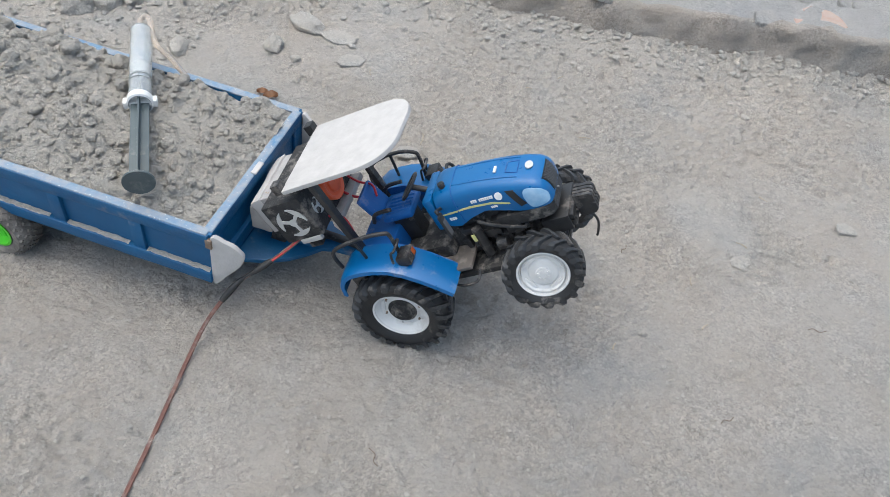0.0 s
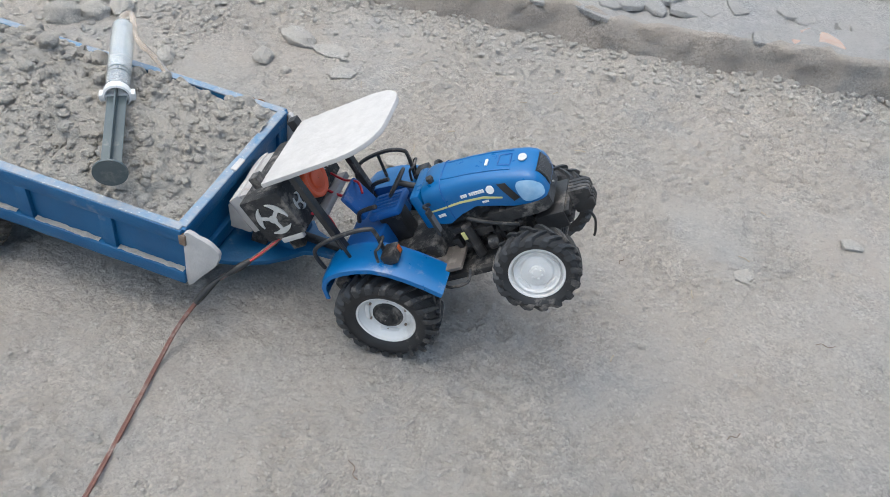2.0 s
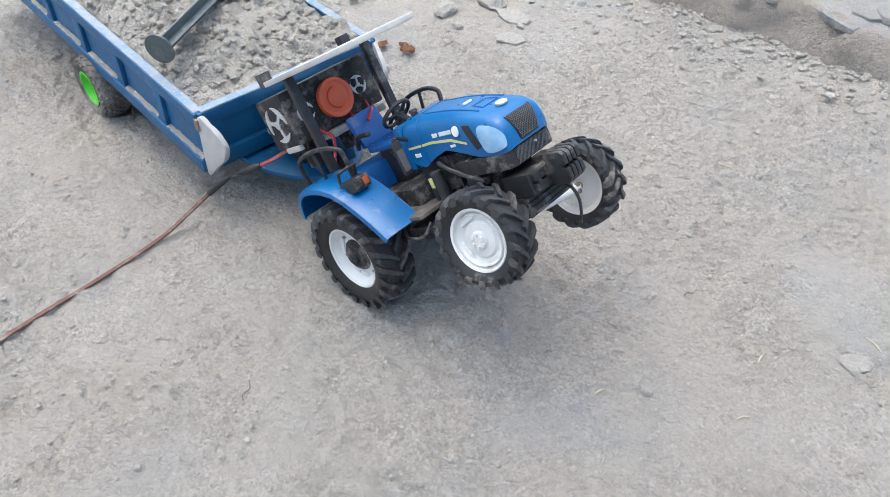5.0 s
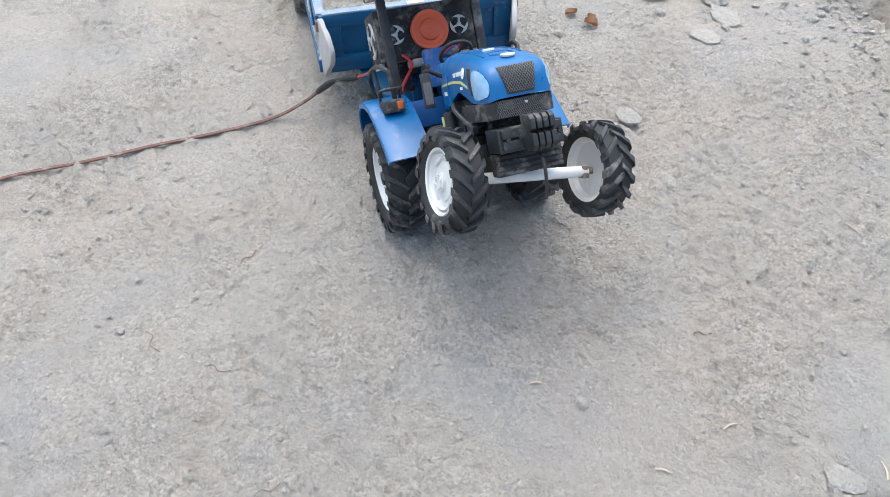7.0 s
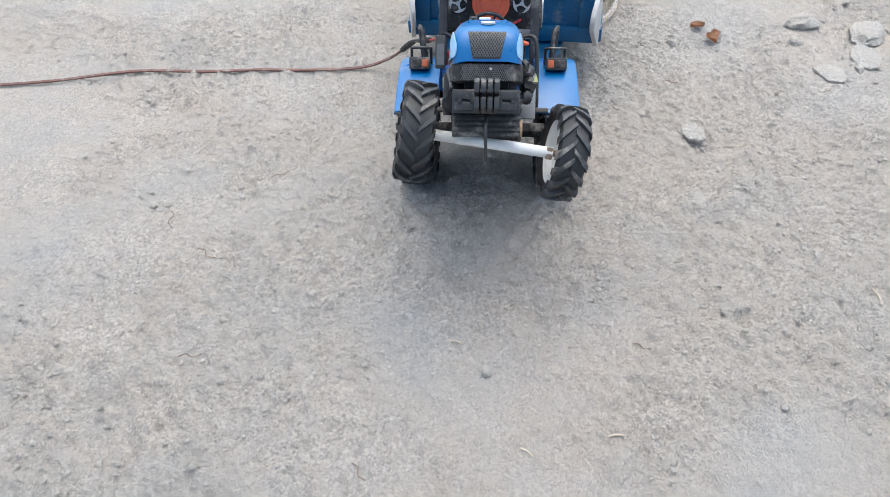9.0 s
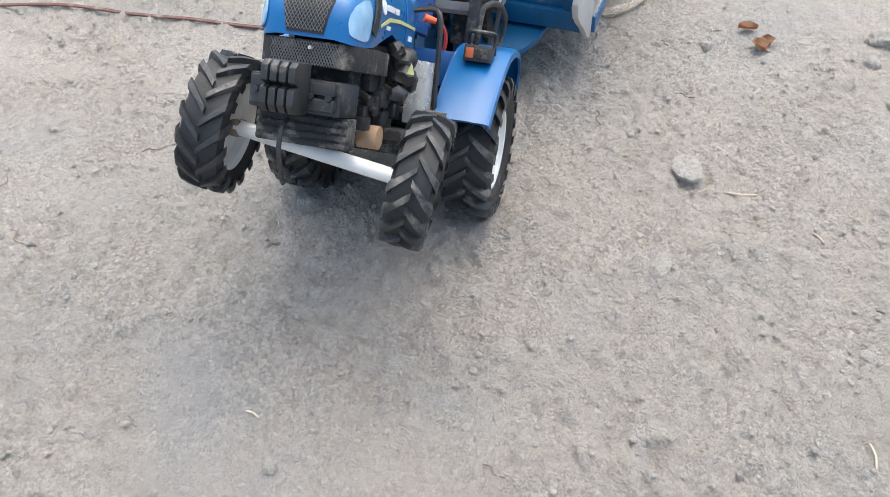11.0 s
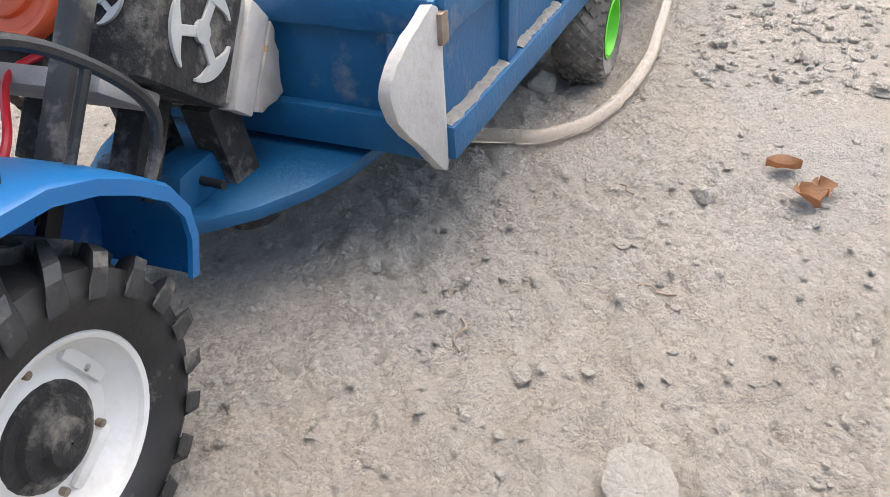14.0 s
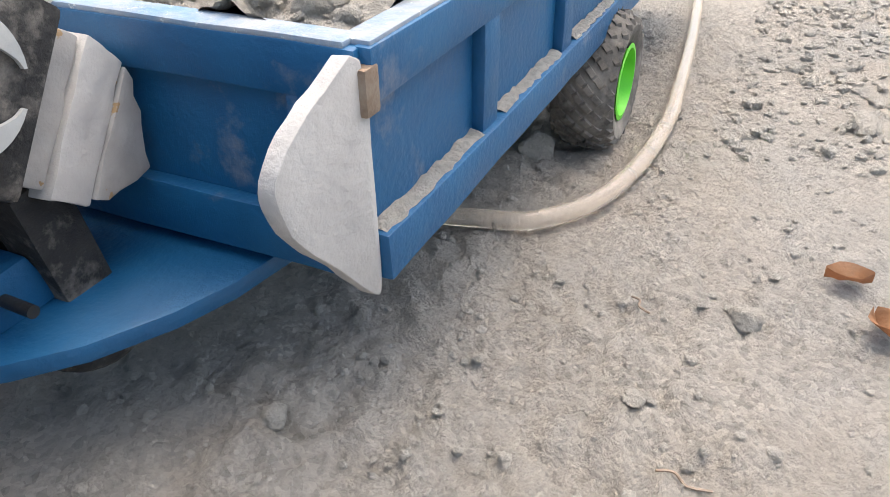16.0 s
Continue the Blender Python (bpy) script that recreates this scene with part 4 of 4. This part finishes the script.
# speaker box strapped behind the posts
BOXAT = pose(0.0055, 0, -0.004)
b = boxm((-0.088, -0.0475, 0.1000), (-0.0430, 0.0505, 0.1465), 0.0022)
speaker = part("speaker_box", b, DULLBLACK, tractor, "rough black box with orange cone", True, BOXAT)
b = bmesh.new()
lathe(b, [(0.0003, 0.0075), (0.0085, 0.0075), (0.0095, 0.0068), (0.0098, 0.0050), (0.0135, 0.0046), (0.0150, 0.0056), (0.0172, 0.0056), (0.0178, 0.0045), (0.0176, 0.002), (0.0165, -0.004)], 40)
part("orange_cone", b, ORANGE, speaker, "round orange plastic cap", True, Matrix.Translation((-0.0420, 0.0015, 0.1225)) @ pose(0, 0, 0, 0, 0, -90))


def fan_print(name, r0, m):
    """Three curved claws round a hub, flat silver relief."""
    bm = bmesh.new()
    for k in range(3):
        a0 = k * 2 * math.pi / 3
        box(bm, (0, -r0 * 0.11, 0), (r0 * 0.72, r0 * 0.11, 0.0011), 0.0003, pose(0, 0, 0, 0, 0, math.degrees(a0)))
        arc, inner = [], []
        for j in range(11):
            f = j / 10
            a = a0 + (f - 0.5) * 1.55
            wdt = r0 * 0.30 * math.sin(math.pi * min(0.97, max(0.03, f))) + r0 * 0.02
            arc.append((r0 * math.cos(a), r0 * math.sin(a)))
            inner.append(((r0 - wdt) * math.cos(a), (r0 - wdt) * math.sin(a)))
        prism(bm, arc + inner[::-1], 2, 0, 0.0012)
    rod(bm, (0, 0, 0), (0, 0, 0.0014), r0 * 0.24, 14)
    return part(name, bm, SILVER, speaker, "silver claw-shaped ornament", False, m)


fan_print("ornament", 0.0085, Matrix.Translation((-0.0427, -0.030, 0.1230)) @ pose(0, 0, 0, 0, 90, 0) @ pose(0, 0, 0, 0, 0, 20))
fan_print("ornament", 0.0085, Matrix.Translation((-0.0427, 0.031, 0.1230)) @ pose(0, 0, 0, 0, 90, 0) @ pose(0, 0, 0, 0, 0, 50))
fan_print("ornament", 0.0165, Matrix.Translation((-0.0645, -0.0478, 0.1225)) @ pose(0, 0, 0, 90, 0, 0) @ pose(0, 0, 0, 0, 0, 40))
fan_print("ornament", 0.0165, Matrix.Translation((-0.0660, 0.0508, 0.1215)) @ pose(0, 0, 0, -90, 0, 0) @ pose(0, 0, 0, 0, 0, 15))
SLABS = (([(-0.0885, 0.104), (-0.1010, 0.104), (-0.1010, 0.144), (-0.0885, 0.144)], FOAM, 0.043),
         ([(-0.1014, 0.102), (-0.1150, 0.103), (-0.1150, 0.1425), (-0.1014, 0.1455)], WHITEPAINT, 0.045),
         ([(-0.1154, 0.1045), (-0.1190, 0.105), (-0.1340, 0.1170), (-0.1190, 0.1390), (-0.1154, 0.1410)], FOAM, 0.046))
for k, (poly, material, y) in enumerate(SLABS):
    b = prism(bmesh.new(), poly, 1, -0.026, y, 0.0008)
    bmesh.ops.subdivide_edges(b, edges=[e for e in b.edges if e.calc_length() > 0.010], cuts=5, use_grid_fill=True)
    for v in b.verts:
        v.co += noise.noise_vector(v.co * 160 + Vector((k * 5.1, 0, 0))) * 0.0009
    part("foam_slab", b, material, tractor, "dirty grey-white foam and wood slab", True, BOXAT)
part("white_tape", boxm((-0.072, -0.0485, 0.0955), (-0.048, -0.0440, 0.1005), 0.0004), WHITEPAINT, tractor, "", True, BOXAT)
part("foam_plate", boxm((-0.062, -0.020, 0.0925), (-0.034, 0.043, 0.0990), 0.0015), FOAM, tractor, "dirty white foam plate under the box", True, BOXAT)
for y in (-0.020, 0.022):
    part("box_leg", boxm((-0.088, y - 0.006, 0.072), (-0.074, y + 0.006, 0.103), 0.001), DULLBLACK, tractor, "black leg under the box", True, BOXAT)
for k, (y0, y1) in enumerate(((-0.028, -0.038), (0.012, 0.024))):
    part("red_wire", sweep(bmesh.new(), curve([(-0.040, y0, 0.102), (-0.028, y0 * 0.8, 0.090), (-0.018, y1, 0.070), (-0.016, y1, 0.050), (-0.022, y1 * 1.2, 0.030)], 6), 0.0014, 8), REDWIRE, tractor, "red wire")
b = sweep(bmesh.new(), curve([(-0.036, 0.03, 0.104), (-0.02, 0.02, 0.098), (0.0, 0.008, 0.098), (0.006, -0.004, 0.092)], 6), 0.0012, 8)
part("red_wire", b, REDWIRE, tractor, "red wire")
b = boxm((-0.050, -0.012, -0.004), (-0.030, 0.012, 0.020), 0.003)
box(b, (-0.062, -0.014, 0.010), (-0.040, -0.010, 0.016), 0.001)
box(b, (-0.062, 0.010, 0.010), (-0.040, 0.014, 0.016), 0.001)
part("tow_block", b, DULLBLACK, tractor)
for s in (-1, 1):
    part("rear_bracket", boxm((-0.052, s * 0.028, 0.018), (-0.034, s * 0.044, 0.030), 0.002), BLACK, tractor)

# ---- toy trailer ----
TRAILER = Matrix.Translation((-0.185, 0, 0.047)) @ pose(0, 0, 0, 0, 3.2, 0)
trailer = empty("toy_trailer", TRAILER, "blue painted wooden toy tipping trailer loaded with dry soil", "toy trailer")
LEN, HWID, TOP = 0.60, 0.1015, 0.068


def rough_box(a, b, bevel=0.0009, cut=0.02, jit=0.0005, seed=0):
    """A sawn board: bevelled, cut along its length and slightly wavy."""
    bm = boxm(a, b, bevel)
    size = [abs(b[i] - a[i]) for i in range(3)]
    ax = size.index(max(size))
    n = int(size[ax] / cut)
    for k in range(1, n):
        co = [0, 0, 0]
        co[ax] = min(a[ax], b[ax]) + size[ax] * k / n
        no = [0, 0, 0]
        no[ax] = 1
        bmesh.ops.bisect_plane(bm, geom=bm.verts[:] + bm.edges[:] + bm.faces[:], plane_co=co, plane_no=no)
    for v in bm.verts:
        v.co += noise.noise_vector(v.co * 60 + Vector((seed * 7.7, 0, 0))) * jit
    return bm


part("bed_floor", boxm((-LEN, -HWID + 0.006, 0.004), (-0.004, HWID - 0.006, 0.010), 0.001), TBLUE, trailer)
for s in (-1, 1):
    y0, y1 = s * (HWID - 0.007), s * (HWID - 0.002)
    side = part("side_panel", rough_box((-LEN, y0, 0.004), (-0.002, y1, TOP - 0.001), 0.0008, seed=s), TBLUE, trailer, "blue brush-painted side board")
    part("bottom_rail", rough_box((-LEN, s * (HWID - 0.0025), 0.003), (-0.0015, s * (HWID + 0.0045), 0.0175), 0.0009, seed=3 + s), TBLUE, side)
    part("top_rail", rough_box((-LEN, s * (HWID - 0.0025), TOP - 0.014), (-0.0015, s * (HWID + 0.0025), TOP), 0.0009, seed=5 + s), TBLUE, side)
    part("rail_edge", rough_box((-LEN, s * (HWID - 0.0075), TOP - 0.0008), (-0.003, s * (HWID + 0.0015), TOP + 0.0012), 0.0007, seed=8 + s), TBLUE_EDGE, side, "worn chipped top edge")
    for k in range(7):
        x = -0.078 - k * 0.087
        part("rib", rough_box((x - 0.0065, s * (HWID - 0.0025), 0.017), (x + 0.0065, s * (HWID + 0.0022), TOP - 0.0135), 0.0008, 0.012, seed=k), TBLUE, side)
    rq = np.random.RandomState(70 + s)
    for k in range(7):
        x0, x1 = -0.078 - k * 0.087 + 0.075, -0.078 - k * 0.087 + 0.008
        m = 20
        dust = bmesh.new()
        rows = []
        for j in range(m + 1):
            x = x0 + (x1 - x0) * j / m
            h = 0.0002 + 0.0011 * rq.rand()
            rows.append([dust.verts.new((x, s * (HWID - 0.0020), 0.0176 + h * 1.6)), dust.verts.new((x, s * (HWID + 0.001), 0.0177 + h)), dust.verts.new((x, s * (HWID + 0.0022 + 0.0016 * rq.rand()), 0.0176))])
        for A, B in zip(rows, rows[1:]):
            for i in range(2):
                dust.faces.new((A[i], A[i + 1], B[i + 1], B[i]))
        part("settled_dust", dust, CLOD, side, "grey dust lying on the ledge")
    fin = rounded([(0.001, TOP - 0.002), (0.012, TOP - 0.006), (0.022, TOP - 0.013), (0.0285, TOP - 0.022), (0.0285, TOP - 0.030), (0.024, TOP - 0.041), (0.013, 0.014), (0.003, 0.001), (-0.001, 0.002), (-0.001, 0.030)], 3)
    b = prism(bmesh.new(), fin, 1, s * (HWID - 0.0035), s * (HWID + 0.0015), 0.0007)
    for v in b.verts:
        v.co.y -= s * 0.26 * max(0.0, v.co.x)
        v.co += noise.noise_vector(v.co * 170) * 0.0005
    part("corner_fin", b, WHITEPAINT, trailer, "white painted corner fin with rough rim")
    part("corner_chip", boxm((-0.004, s * (HWID - 0.004), TOP - 0.016), (0.0025, s * (HWID + 0.003), TOP - 0.004), 0.001), STEEL, trailer, "bare metal corner bracket")
front = part("front_board", rough_box((-0.007, -HWID + 0.004, 0.004), (-0.003, HWID - 0.004, TOP - 0.001), 0.0008, seed=11), TBLUE, trailer, "blue framed front board")
part("top_rail", rough_box((-0.004, -HWID + 0.001, TOP - 0.014), (0.001, HWID - 0.001, TOP), 0.0009, seed=12), TBLUE, front)
part("bottom_rail", rough_box((-0.004, -HWID + 0.001, 0.003), (0.002, HWID - 0.001, 0.020), 0.0009, seed=13), TBLUE, front)
for s in (-1, 1):
    part("end_stile", rough_box((-0.004, s * (HWID - 0.0215), 0.0195), (0.0008, s * (HWID - 0.002), TOP - 0.0135), 0.0009, 0.012, seed=14 + s), TBLUE, front)
part("rail_edge", rough_box((-0.0085, -HWID + 0.004, TOP - 0.0006), (0.0005, HWID - 0.004, TOP + 0.0014), 0.0007, seed=15), TBLUE_EDGE, front, "worn chipped top edge")
part("lock_plate", boxm((-0.004, -0.012, TOP + 0.0008), (0.0018, 0.006, TOP + 0.0028), 0.0006), WHITEPAINT, front, "small white latch patch")
part("tailboard", rough_box((-LEN - 0.004, -HWID + 0.004, 0.004), (-LEN + 0.001, HWID - 0.004, TOP - 0.001), 0.0008, seed=21), TBLUE, trailer)
DECK = [(-0.06, 0.072), (-0.012, 0.066), (0.012, 0.0620), (0.030, 0.0555), (0.050, 0.0440), (0.064, 0.0310), (0.076, 0.0170), (0.088, 0.0125), (0.110, 0.0105)]
part("tongue_plate", prism(bmesh.new(), DECK + [(x, -y) for x, y in DECK[::-1]], 2, -0.0070, -0.0010, 0.0012), TBLUE, trailer, "blue rounded tongue plate")
b = prism(bmesh.new(), [(0.036, -0.001), (0.068, -0.001), (0.062, 0.014), (0.042, 0.0155)], 1, 0.004, 0.021, 0.0012)
prism(b, [(0.036, -0.001), (0.068, -0.001), (0.062, 0.014), (0.042, 0.0155)], 1, -0.021, -0.004, 0.0012)
part("hitch_block", b, TBLUE, trailer, "blue wooden hitch blocks")
part("hitch_pin", rod(bmesh.new(), (0.050, -0.03, 0.0075), (0.052, 0.032, 0.0075), 0.0019, 10), BLACK, trailer, "black hitch pin")
part("drawbar", boxm((0.060, -0.0035, -0.001), (0.140, 0.0035, 0.0055), 0.001), BLACK, trailer)
part("stand_post", boxm((0.018, 0.012, -0.001), (0.034, 0.026, 0.040), 0.001, pose(0.004, 0, 0, 0, 10, 0)), DULLBLACK, trailer, "black upright under the box")
part("stand_post", boxm((0.018, -0.026, -0.001), (0.034, -0.012, 0.040), 0.001, pose(0.004, 0, 0, 0, 10, 0)), DULLBLACK, trailer, "black upright under the box")
b = lathe(bmesh.new(), [(0.0003, -0.004), (0.012, -0.004), (0.014, -0.002), (0.014, 0.002), (0.0003, 0.003)], 24)
part("jockey_disc", b, DULLBLACK, trailer, "dark disc under the tongue", True, pose(0.038, 0.030, -0.0105, 90, 0, 0))
part("chassis_beam", boxm((-0.40, -0.014, -0.014), (-0.03, 0.014, 0.004), 0.001), TBLUE, trailer)


def trailer_wheel(s, x):
    R, ri, w = 0.0375, 0.019, 0.034
    inv = TRAILER.inverted()
    m = inv @ Matrix.Translation((x, s * 0.099, R - 0.0015)) @ (Matrix.Identity(4) if s > 0 else pose(0, 0, 0, 0, 0, 180))
    h = w / 2
    bm = lathe(bmesh.new(), [(ri, -h * 0.7), (ri + 0.003, -h * 0.9), (ri + 0.011, -h), (R - 0.005, -h * 0.88), (R - 0.0015, -h * 0.6), (R - 0.001, 0), (R - 0.0015, h * 0.6), (R - 0.005, h * 0.88), (ri + 0.011, h), (ri + 0.003, h * 0.9), (ri, h * 0.7)], 48)
    wheel_ob = part("trailer_wheel", bm, GREYRUBBER, trailer, "dusty knobbly tyre on bright green rim", True, m)
    kn = bmesh.new()
    for row in range(7):
        y = (row - 3) * h * 0.27
        n = 26
        rr_ = R - 0.0012 - 0.0045 * (abs(row - 3) / 3) ** 3
        for k in range(n):
            a = 2 * math.pi * (k + 0.5 * (row % 2)) / n
            t = boxm((-0.0033, -0.0019, -0.001), (0.0033, 0.0019, 0.0018), 0)
            for v in t.verts:
                if v.co.z > 0:
                    v.co.x *= 0.72
                    v.co.y *= 0.75
            t.transform(pose(0, y, 0) @ pose(0, 0, 0, 0, math.degrees(a), 0) @ Matrix.Translation((0, 0, rr_)) @ pose(0, 0, 0, -14 * (row - 3) / 3, 0, 45))
            me_v = [kn.verts.new(v.co) for v in t.verts]
            t.verts.ensure_lookup_table()
            t.verts.index_update()
            for f in t.faces:
                kn.faces.new([me_v[v.index] for v in f.verts])
            t.free()
    part("tread", kn, GREYRUBBER, wheel_ob, "", False)
    part("rim", lathe(bmesh.new(), [(ri + 0.0015, h * 0.92), (ri - 0.001, h * 0.94), (ri - 0.002, h * 0.6), (ri - 0.004, h * 0.2), (ri * 0.45, h * 0.15), (ri * 0.4, h * 0.35), (ri * 0.2, h * 0.38), (0.0003, h * 0.38)], 32), GREEN, wheel_ob, "bright green rim")
    part("rim_spokes", box(box(bmesh.new(), (-ri + 0.003, h * 0.15, -0.003), (ri - 0.003, h * 0.42, 0.003), 0.001), (-0.003, h * 0.15, -ri + 0.003), (0.003, h * 0.41, ri - 0.003), 0.001), GREEN, wheel_ob)


for s in (-1, 1):
    trailer_wheel(s, -0.432)
part("axle", rod(bmesh.new(), TRAILER.inverted() @ Vector((-0.432, -0.095, 0.036)), TRAILER.inverted() @ Vector((-0.432, 0.095, 0.036)), 0.004, 12), STEEL, trailer)
part("axle_stand", boxm((-0.265, -0.07, -0.022), (-0.235, 0.07, 0.005), 0.001), TBLUE, trailer)


# ---- the load: loose soil heaped in the trailer ----
def heap(x, y):
    """Height over the trailer floor plane, in trailer coordinates."""
    ex = np.clip(np.minimum(-np.asarray(x) - 0.004, np.asarray(x) + LEN) / 0.17, 0, 1)
    ey = np.clip((HWID - 0.008 - np.abs(y)) / 0.075, 0, 1)
    brim = 0.012 * np.clip((np.asarray(y) - 0.03) / 0.05, 0, 1) * fbm(x, y, 30.0, 251, 3)
    top = 0.060 + brim + 0.034 * (ex ** 0.8) * (ey ** 0.7) * (0.75 + 0.5 * fbm(x, y, 9.0, 201, 3)) + 0.03 * ey * np.clip((-np.asarray(x) - 0.22) / 0.2, 0, 1)
    lumps = np.clip(fbm(x, y, 55.0, 211, 3, 0.6) - 0.52, 0, 1) * 0.030
    return top + lumps + (fbm(x, y, 26.0, 221, 4, 0.6) - 0.5) * 0.014 + (fbm(x, y, 160.0, 231, 3, 0.7) - 0.5) * 0.004


load = sheet("soil_load", np.linspace(-LEN + 0.001, -0.0065, 300), np.linspace(-HWID + 0.0068, HWID - 0.0068, 130), heap, LOAD)
load.matrix_basis = TRAILER
tagged(load, "heap of loose dry grey soil filling the trailer", "soil heap", kind="stuff")
r = np.random.RandomState(33)
spots = []
for _ in range(2600):
    x, y = -0.01 - r.rand() * (LEN - 0.02), (r.rand() - 0.5) * 2 * (HWID - 0.012)
    s = 0.0009 + 0.0028 * r.rand() ** 3
    spots.append((x, y, float(heap(x, y)) + s * 0.25, s))
for _ in range(420):
    x, y = -0.03 - r.rand() * (LEN - 0.06), (r.rand() - 0.5) * 2 * (HWID - 0.014)
    s = 0.0030 + 0.0050 * r.rand() ** 2
    spots.append((x, y, float(heap(x, y)) + s * 0.2, s))
crumbs = stones("soil_crumbs", spots, LOAD, 6, 0.22, 2)
crumbs.matrix_basis = TRAILER
tagged(crumbs, "crumbs and small clods scattered over the load", "soil crumbs", kind="stuff")
for i, (x, y, a) in enumerate(((-0.105, -0.052, 0.0105), (-0.118, -0.075, 0.007), (-0.20, 0.072, 0.011), (-0.155, 0.066, 0.009), (-0.165, 0.086, 0.007), (-0.13, 0.078, 0.009), (-0.085, 0.082, 0.008), (-0.06, 0.088, 0.006), (-0.24, 0.05, 0.010),
                               (-0.27, 0.0, 0.011), (-0.30, -0.05, 0.009), (-0.33, 0.03, 0.013), (-0.29, 0.085, 0.012), (-0.36, -0.06, 0.012), (-0.40, 0.02, 0.014), (-0.45, 0.06, 0.017), (-0.43, -0.03, 0.011), (-0.05, 0.05, 0.006), (-0.22, -0.04, 0.007),
                               (-0.13, 0.02, 0.007), (-0.02, 0.078, 0.007), (-0.08, -0.078, 0.005), (-0.018, 0.06, 0.006), (-0.24, -0.082, 0.008), (-0.34, 0.07, 0.010), (-0.19, 0.03, 0.007), (-0.52, 0.0, 0.016), (-0.50, 0.07, 0.014))):
    p = TRAILER @ Vector((x, y, float(heap(x, y)) + a * 0.25))
    lump("load_clod", (a, a * 0.8, a * 0.7), LOAD, i + 60, "rounded dry clod lying on the load", "clod", pose(p.x, p.y, p.z, 0, 0, i * 53), "clods on the load")

# ---- syringe lying on the load ----
tip, end = Vector((-0.372, 0.108, 0.160)), Vector((-0.2525, -0.0905, 0.1475))
ax = (end - tip).normalized()
SYR = Matrix.Translation(tip) @ ax.to_track_quat("Y", "Z").to_matrix().to_4x4()
full = (end - tip).length
syringe = empty("syringe", SYR, "large clear plastic syringe with dark grey plunger drawn out", "syringe")
bl = full * 0.535
b = lathe(bmesh.new(), [(0.0022, -0.012), (0.0026, -0.001), (0.0105, 0.0), (0.0112, 0.002), (0.0112, bl), (0.0104, bl), (0.0104, 0.003), (0.002, 0.002)], 36)
part("barrel", b, BARREL, syringe, "clear plastic barrel")
b = lathe(bmesh.new(), [(0.0110, bl - 0.010), (0.0125, bl - 0.009), (0.0128, bl - 0.001), (0.0108, bl), (0.0108, bl - 0.009)], 36)
box(b, (-0.0165, bl - 0.0105, -0.006), (0.0165, bl - 0.001, 0.0025), 0.002)
part("finger_flange", b, FLANGE, syringe, "milky white finger flange")
b = lathe(bmesh.new(), [(0.0003, bl * 0.46), (0.008, bl * 0.50), (0.0102, bl * 0.53), (0.0102, bl * 0.66), (0.0003, bl * 0.66)], 30)
part("piston", b, FLANGE, syringe, "pale rubber piston")
b = bmesh.new()
for q in (0.69, 0.74):
    lathe(b, [(0.0115, bl * q), (0.0116, bl * q + 0.0006), (0.0115, bl * q + 0.0012)], 30)
part("ring_marks", b, GREYP, syringe)
b = bmesh.new()
box(b, (-0.0088, bl * 0.66, -0.0008), (0.0088, full - 0.001, 0.0008), 0.0003)
box(b, (-0.0008, bl * 0.66, -0.0088), (0.0008, full - 0.001, 0.0088), 0.0003)
part("plunger_rod", b, GREYP, syringe, "dark grey cross-section plunger rod")
b = lathe(bmesh.new(), [(0.0003, full - 0.0015), (0.0140, full - 0.0015), (0.0148, full - 0.0005), (0.0145, full + 0.0012), (0.0003, full + 0.0014)], 36)
part("thumb_plate", b, GREYP, syringe, "dark grey round thumb plate")
b = sweep(bmesh.new(), curve([SYR @ Vector((0, -0.004, 0)), SYR @ Vector((0.001, -0.016, 0.003)), SYR @ Vector((-0.008, -0.020, 0.003)), (-0.350, 0.098, 0.158), (-0.330, 0.092, 0.147), (-0.312, 0.088, 0.132)], 6), 0.0032, 10)
tagged(part("syringe_hose", b, HOSE), "short milky hose from the syringe tip", "hose")

# ---- hose and cable on the ground ----
pts = [(-0.285, 0.02), (-0.300, 0.055), (-0.308, 0.080), (-0.318, 0.105), (-0.350, 0.1245), (-0.402, 0.1335), (-0.470, 0.1350), (-0.523, 0.1310), (-0.650, 0.1190), (-0.772, 0.1050), (-0.90, 0.09)]
b = sweep(bmesh.new(), curve([(x, y, 0.0052) for x, y in pts], 8), 0.0044, 14)
tagged(part("water_hose", b, HOSE), "milky clear plastic hose curving over the soil", "hose")
cab = [(-0.112, -0.050, 0.092), (-0.130, -0.066, 0.074), (-0.148, -0.084, 0.062), (-0.164, -0.099, 0.050), (-0.183, -0.128, 0.020), (-0.186, -0.165, 0.0), (-0.177, -0.225, 0.0), (-0.167, -0.285, 0.0), (-0.160, -0.350, 0.0), (-0.150, -0.430, 0.0), (-0.120, -0.520, 0.0), (-0.09, -0.62, 0.0), (-0.05, -0.8, 0.0)]
cab = curve([(x, y, z if z else float(ground_height(x, y)) + 0.003) for x, y, z in cab], 8)
side_v = Vector((0.0010, 0, 0))
cable = part("power_cable", sweep(sweep(bmesh.new(), [p + side_v for p in cab], 0.00125, 8), [p - side_v for p in cab], 0.00125, 8), BROWN)
tagged(cable, "twin brown power cable lying across the soil", "cable")
part("tape_joint", sweep(bmesh.new(), cab[11:29], lambda f: 0.0026 + 0.0009 * math.sin(9 * f), 10), TAPE, cable, "black taped joint")
part("red_lead", sweep(bmesh.new(), [p + Vector((0.001, 0.0, 0.0005)) for p in cab[:14]], 0.0010, 8), REDWIRE, cable, "thin red lead")
